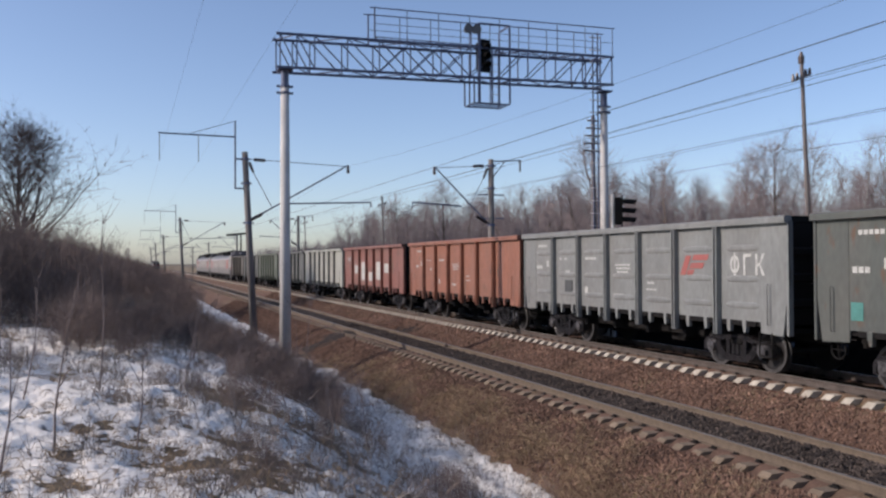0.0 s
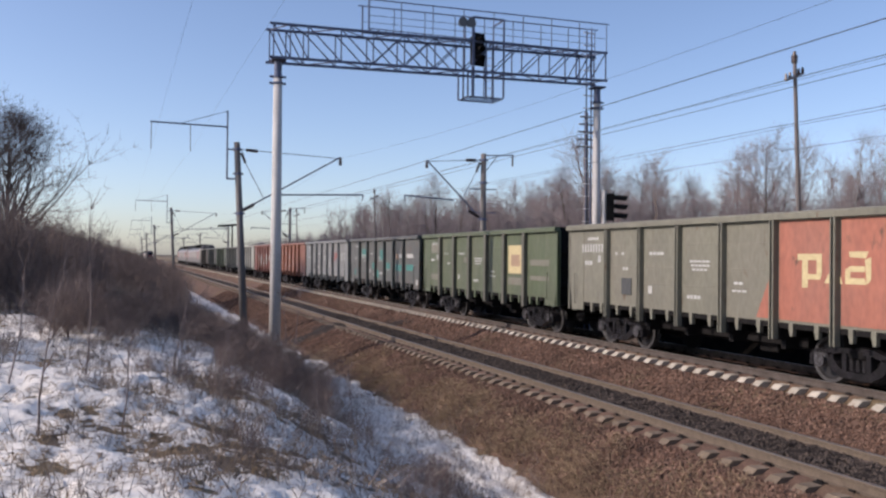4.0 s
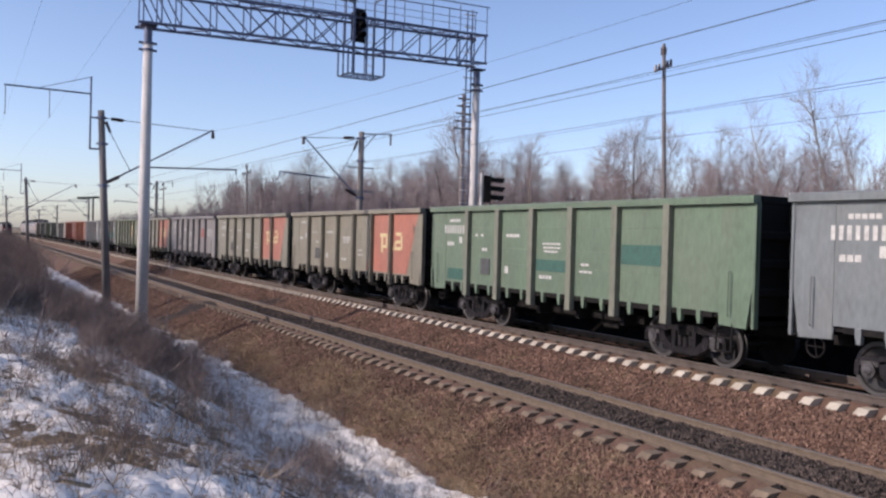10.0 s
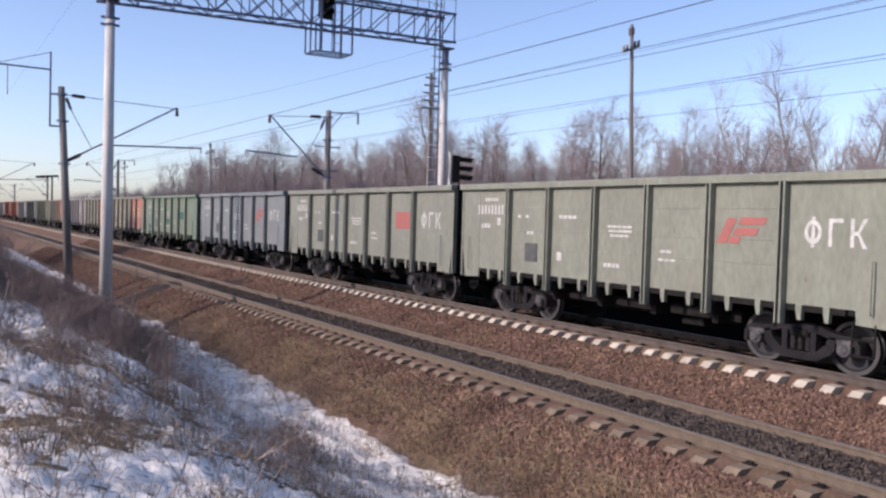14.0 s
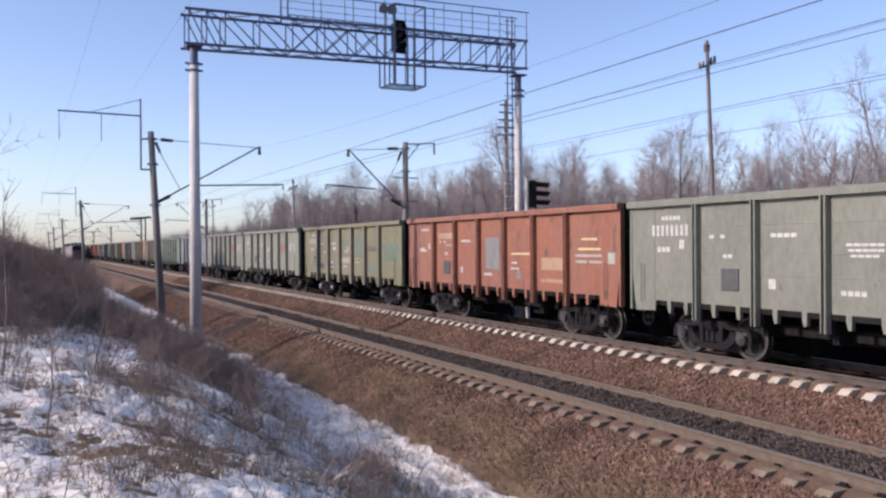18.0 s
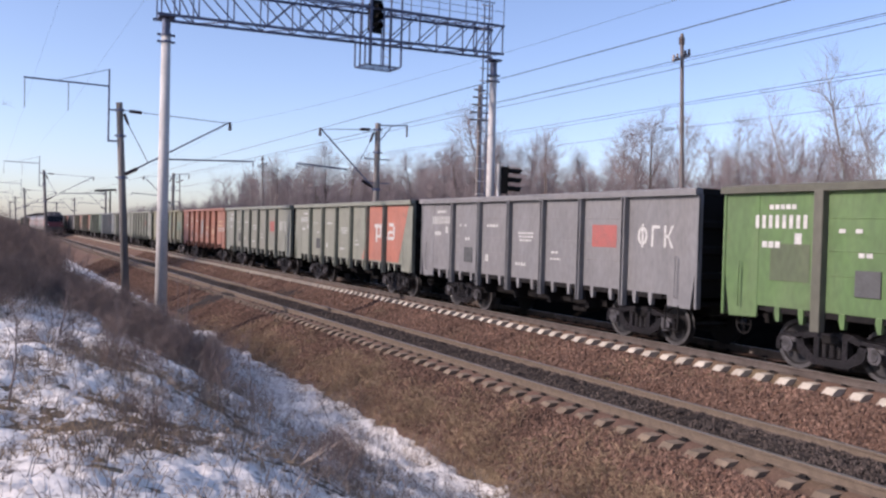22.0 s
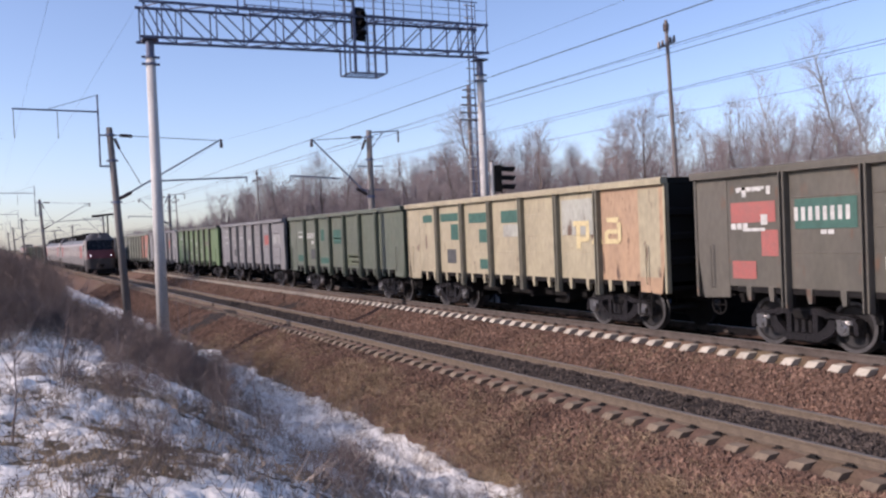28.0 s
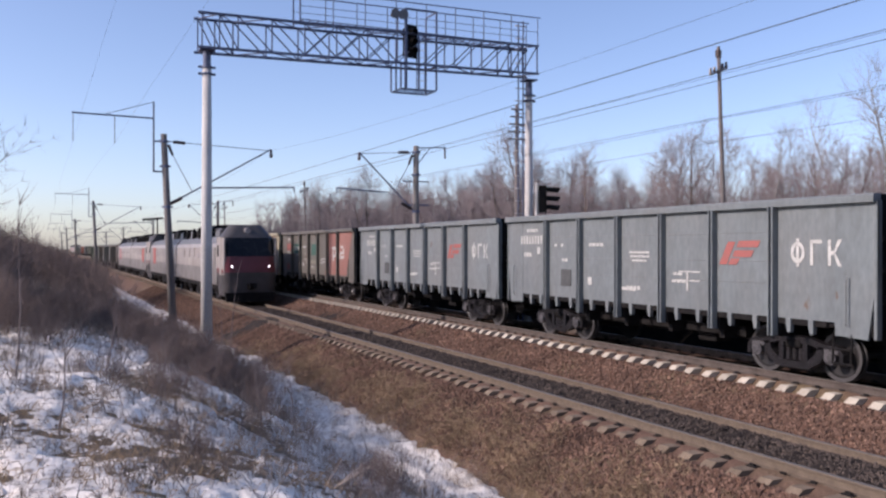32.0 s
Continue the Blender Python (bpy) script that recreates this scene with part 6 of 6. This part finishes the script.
# thinner brush in front of the thicket, higher in some clumps
for _ in range(160):
    x, y = rng.uniform(-1.6, 3.6), 13.5 + 10 * rng.random()
    lush = noise.noise((x * 0.45, y * 0.3, 21.0))
    if lush + (y - 18.0) * 0.10 < rng.uniform(-0.2, 0.3):
        continue
    sc = rng.uniform(0.24, 0.42) + 0.3 * max(0.0, lush)
    ob = put("bush", rng.choice(SHRUBS), SHRUB, None, pose(x, y, ground_z(x, y), 0, 0, rng.uniform(0, 360)) @ Matrix.Diagonal((0.5, 0.5, sc, 1)))
    tagged(ob, "thin leafless brown bush standing in the snow", "bush", "thin bushes in the snow")
# knee-high brush, in clumps over the snow
for _ in range(140):
    x, y = rng.uniform(-5.5, 5.2), 6.0 + 14 * rng.random()
    if noise.noise((x * 0.5, y * 0.35, 12.0)) < rng.uniform(-0.15, 0.25):
        continue
    sc = rng.uniform(0.14, 0.34)
    ob = put("low_shrub", rng.choice(SHRUBS), SHRUB, None, pose(x, y, ground_z(x, y), 0, 0, rng.uniform(0, 360)) @ Matrix.Diagonal((sc * 1.3, sc * 1.3, sc, 1)))
    tagged(ob, "low brown twiggy shrub standing in the snow", "shrub", "low shrubs in the snow")
thicket = []
for _ in range(7000):
    y = rng.uniform(60, 260)
    x = rng.uniform(-28, 4.5)
    h = min(rng.uniform(1.2, 2.6), growth(x, y) * rng.uniform(0.6, 0.9))
    if h < 0.3:
        continue
    st = branch(rng, thicket, Vector((x, y, ground_z(x, y))), turned(rng, Vector((0, 0, 1)), 0.3), h, 0.03, 2, 0.3, 0.05)
    for _k in range(4):
        q, d, _r = st[rng.randint(0, 1)]
        branch(rng, thicket, q, turned(rng, d, rng.uniform(0.3, 0.9)), rng.uniform(0.5, 1.0), 0.018, 1, 0.3, 0.0)
tagged(put("thicket", stick_mesh("thicket", thicket), SHRUB), "brown leafless thicket running along the bank", "thicket", kind="stuff")


def limb(seg, n=4):
    """One unbroken tapering rod through a chain of sticks."""
    v = []
    for p, r in [(seg[0][0], seg[0][2])] + [(q[1], q[3]) for q in seg]:
        v += [p + Vector((math.cos(2 * math.pi * i / n), math.sin(2 * math.pi * i / n), 0)) * r for i in range(n)]
    return Build().add(v, [(j * n + i, j * n + (i + 1) % n, (j + 1) * n + (i + 1) % n, (j + 1) * n + i) for j in range(len(seg)) for i in range(n)])


# saplings standing in the snow
for x, y, h in ((-1.55, 8.5, 1.9), (-1.1, 10.5, 1.5), (-2.1, 9.4, 1.6), (-2.6, 12, 2.1), (-0.35, 11.5, 2.2), (0.1, 9.0, 1.0), (-1.9, 15, 1.8), (0.8, 13.5, 1.2), (3.1, 17, 2.0), (3.5, 18.5, 2.6), (1.9, 15.5, 1.3), (-3.4, 17, 1.9),
                (2.6, 11.5, 1.0), (3.6, 13.2, 1.3), (1.2, 18.2, 1.5), (-1.75, 6.6, 1.3), (-1.35, 7.1, 1.5), (-0.95, 7.6, 1.2), (-2.3, 7.8, 1.7), (-0.6, 8.4, 1.6), (-2.9, 9.0, 1.8)):
    sap = thing("sapling", "thin dark leafless sapling in the snow", "sapling", "saplings in the snow", pose(x, y, ground_z(x, y)))
    seg = []
    st = branch(rng, seg, Vector((0, 0, -0.1)), turned(rng, Vector((0, 0, 1)), 0.12), h, 0.0125, 7, 0.14, 0.02)
    part("stem", limb(seg), DARK_TWIG, sap)
    for _k in range(9):
        q, d, _r = st[rng.randint(2, 6)]
        seg = []
        branch(rng, seg, q, turned(rng, d, rng.uniform(0.4, 0.8)), rng.uniform(0.15, 0.5), 0.005, 2, 0.3, 0.05)
        part("twig", limb(seg), DARK_TWIG, sap)

weeds = []
for _ in range(56000):
    x, y = rng.uniform(-6, 7.5), 3.2 + 27 * rng.random() ** 1.25 if rng.random() < 0.93 else rng.uniform(-9, 3.2)
    dens = noise.noise((x * 0.5, y * 0.4, 12.0)) * 0.8 + noise.noise((x * 1.4, y * 1.1, 2.0)) * 0.8
    if dens < rng.uniform(0.02, 0.36) - (0.0 if x < 1.5 else 0.04):
        continue
    p = Vector((x, y, ground_z(x, y) - 0.03))
    h = rng.uniform(0.10, 0.34) * (2.2 if rng.random() < 0.15 else 1)
    st = branch(rng, weeds, p, turned(rng, Vector((0, 0, 1)), rng.uniform(0, 0.7)), h, 0.0040, 2, 0.3, 0.0)
    for _k in range(3):
        q, d, _r = st[rng.randint(0, 1)]
        branch(rng, weeds, q, turned(rng, d, rng.uniform(0.3, 0.9)), h * rng.uniform(0.2, 0.5), 0.003, 1, 0.2, 0.0)
tagged(put("dry_weeds", stick_mesh("dry_weeds", weeds), STALK), "dry weed stalks poking through the snow", "weeds", kind="stuff")

# dead grass: short bent blades, matted in tufts
blades = []
for _ in range(13000):
    x, y = rng.uniform(-5, 8.5), 3.2 + 32 * rng.random() ** 1.3
    if noise.noise((x * 0.55, y * 0.42, 3.3)) * 0.55 + noise.noise((x * 1.9, y * 1.5, 7.7)) * 0.5 > rng.uniform(-0.25, 0.35) and x < 6.6:
        continue
    if x > 7.2 and rng.random() < 0.45 + (x - 7.2) * 0.5:
        continue
    z = max(ground_z(x, y), level(BED, x) if x > 7 else -9)
    for _k in range(6):
        a = rng.uniform(0, 6.28)
        l = rng.uniform(0.06, 0.2)
        p = Vector((x + rng.gauss(0, 0.07), y + rng.gauss(0, 0.07), z - 0.02))
        mid = p + Vector((math.cos(a) * l * 0.4, math.sin(a) * l * 0.4, l * 0.65))
        blades.append((p, mid, 0.0032, 0.0026))
        blades.append((mid, mid + Vector((math.cos(a) * l * 0.6, math.sin(a) * l * 0.6, l * 0.05)), 0.0026, 0.0008))
for _ in range(2600):
    x, y = rng.gauss(7.6, 0.42), 4 + 30 * rng.random() ** 1.2
    if not 7.0 < x < 8.8 or noise.noise((x * 1.3, y * 0.6, 5.0)) < rng.uniform(-0.5, 0.25):
        continue
    z = max(ground_z(x, y), level(BED, x) if x > 7 else -9)
    for _k in range(6):
        a = rng.uniform(0, 6.28)
        l = rng.uniform(0.06, 0.22)
        p = Vector((x + rng.gauss(0, 0.06), y + rng.gauss(0, 0.06), z - 0.02))
        mid = p + Vector((math.cos(a) * l * 0.4, math.sin(a) * l * 0.4, l * 0.65))
        blades.append((p, mid, 0.0036, 0.003))
        blades.append((mid, mid + Vector((math.cos(a) * l * 0.6, math.sin(a) * l * 0.6, l * 0.05)), 0.003, 0.0008))
for _ in range(620):
    x, y = rng.gauss(7.9, 0.45), 4 + 26 * rng.random() ** 1.3
    if not 7.1 < x < 8.9 or noise.noise((x * 0.8, y * 0.5, 9.0)) < rng.uniform(-0.3, 0.2):
        continue
    for _k in range(16):
        a = rng.uniform(0, 6.28)
        l = rng.uniform(0.12, 0.30)
        q, r = x + rng.gauss(0, 0.09), y + rng.gauss(0, 0.12)
        p = Vector((q, r, max(ground_z(q, r), level(BED, q) if q > 7 else -9) - 0.02))
        mid = p + Vector((math.cos(a) * l * 0.35, math.sin(a) * l * 0.35, l * 0.6))
        blades.append((p, mid, 0.0045, 0.0036))
        blades.append((mid, mid + Vector((math.cos(a) * l * 0.6, math.sin(a) * l * 0.6, 0.0)), 0.0036, 0.001))
tagged(put("dead_grass", stick_mesh("dead_grass", blades), WEED), "matted dead grass tufts", "grass", kind="stuff")


def stones(name, n, xs, ys, height, seed, label, mat=STONES, size=1.0):
    g = np.random.RandomState(seed)
    x = g.uniform(*xs, n)
    y = ys[0] + (ys[1] - ys[0]) * g.rand(n) ** 2.0
    z = np.array([height(a, b) for a, b in zip(x, y)])
    base = np.array([(1, 0, 0), (-1, 0, 0), (0, 1, 0), (0, -1, 0), (0, 0, 1), (0, 0, -1)], float)
    v = base[None] * g.uniform(0.018, 0.042, (n, 6, 1)) * size * g.uniform(0.7, 1.5, (n, 1, 1)) + g.normal(0, 0.006, (n, 6, 3))
    a = g.uniform(0, 6.28, n)
    c, s = np.cos(a)[:, None], np.sin(a)[:, None]
    w = v.copy()
    w[:, :, 0], w[:, :, 1] = v[:, :, 0] * c - v[:, :, 1] * s, v[:, :, 0] * s + v[:, :, 1] * c
    w += np.stack([x, y, z + 0.008], -1)[:, None, :]
    f = np.array([(0, 2, 4), (2, 1, 4), (1, 3, 4), (3, 0, 4), (2, 0, 5), (1, 2, 5), (3, 1, 5), (0, 3, 5)])[None] + (np.arange(n) * 6)[:, None, None]
    me = bpy.data.meshes.new(name)
    me.from_pydata(w.reshape(-1, 3).tolist(), [], f.reshape(-1, 3).tolist())
    return tagged(put(name, me, mat), label, "ballast", kind="stuff")


stones("ballast_stones", 56000, (7.3, 9.02), (4, 80), bed_z, 3, "loose brown ballast stones on the slope")
stones("ballast_stones", 44000, (11.4, 13.3), (4, 85), bed_z, 4, "loose brown ballast stones between the tracks")
stones("oily_stones", 14000, (NEAR_X - 0.7, NEAR_X + 0.7), (4, 45), lambda x, y: NEAR_Z - 0.122 - 0.03 * abs((x - NEAR_X) / 0.68) ** 4 + noise.noise((x * 5, y * 5, 3)) * 0.05, 5, "oil-blackened stones between the rails",
       OILY_STONES, 0.85)
stones("oily_stones", 3500, (NEAR_X + 0.85, NEAR_X + 1.5), (4, 45), bed_z, 6, "dark stones beside the rail", OILY_STONES, 0.9)
# Added brush, near-black in place of the shade behind the train.
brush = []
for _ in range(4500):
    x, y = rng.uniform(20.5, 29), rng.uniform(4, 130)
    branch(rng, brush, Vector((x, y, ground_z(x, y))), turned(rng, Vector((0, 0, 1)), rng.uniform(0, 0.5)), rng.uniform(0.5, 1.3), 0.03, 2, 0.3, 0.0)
tagged(put("dark_brush", stick_mesh("dark_brush", brush), TRAIN_SHADE), "added near-black brush standing in for the train's shade", "brush", kind="stuff")


def motions():
    """Both trains run at an even pace; the wheels of passing wagons roll."""
    away, towards = 9.447, -12.4
    front = 47.5 + 12.4 * 32.0
    for ob, start, x, z, heading, axles in TRUCKS:
        turn = 0.0
        if heading == 1:
            y0, v = start, away
            if ob.name.startswith("electric"):
                turn = ob.matrix_basis.to_euler().z
        elif heading > -10:
            y0, v = front + 4 * 18.1 + 0.6 + 6.9 + PITCH * (-1 - heading), towards
        else:
            y0, v = front + 9.0 + 18.1 * (-10 - heading), towards
            turn = ob.matrix_basis.to_euler().z
        ends = [(t, Matrix.Translation((x, y0 + v * t, z)) @ Matrix.Rotation(turn, 4, "Z")) for t in (0.0, 8.0, 16.0, 24.0, 32.0)]
        walk(ob, ends)
        if heading == 1 and axles:
            enter, leave = (-9.0 - y0) / v, (46.0 - y0) / v
            k0, k1 = max(0, math.ceil(enter * 15)), min(480, math.floor(leave * 15))
            if k1 - k0 < 4:
                continue
            for w in axles:
                p = w.matrix_basis.translation.copy()
                rows = [(k / 15, Matrix.Translation(p) @ Matrix.Rotation(-v / 0.475 * (k - k0) / 15, 4, "X")) for k in range(k0, k1 + 1)]
                if k0 > 0:
                    rows.insert(0, (0.0, rows[0][1]))
                if k1 < 480:
                    rows.append((32.0, rows[-1][1]))
                walk(w, rows)


motions()
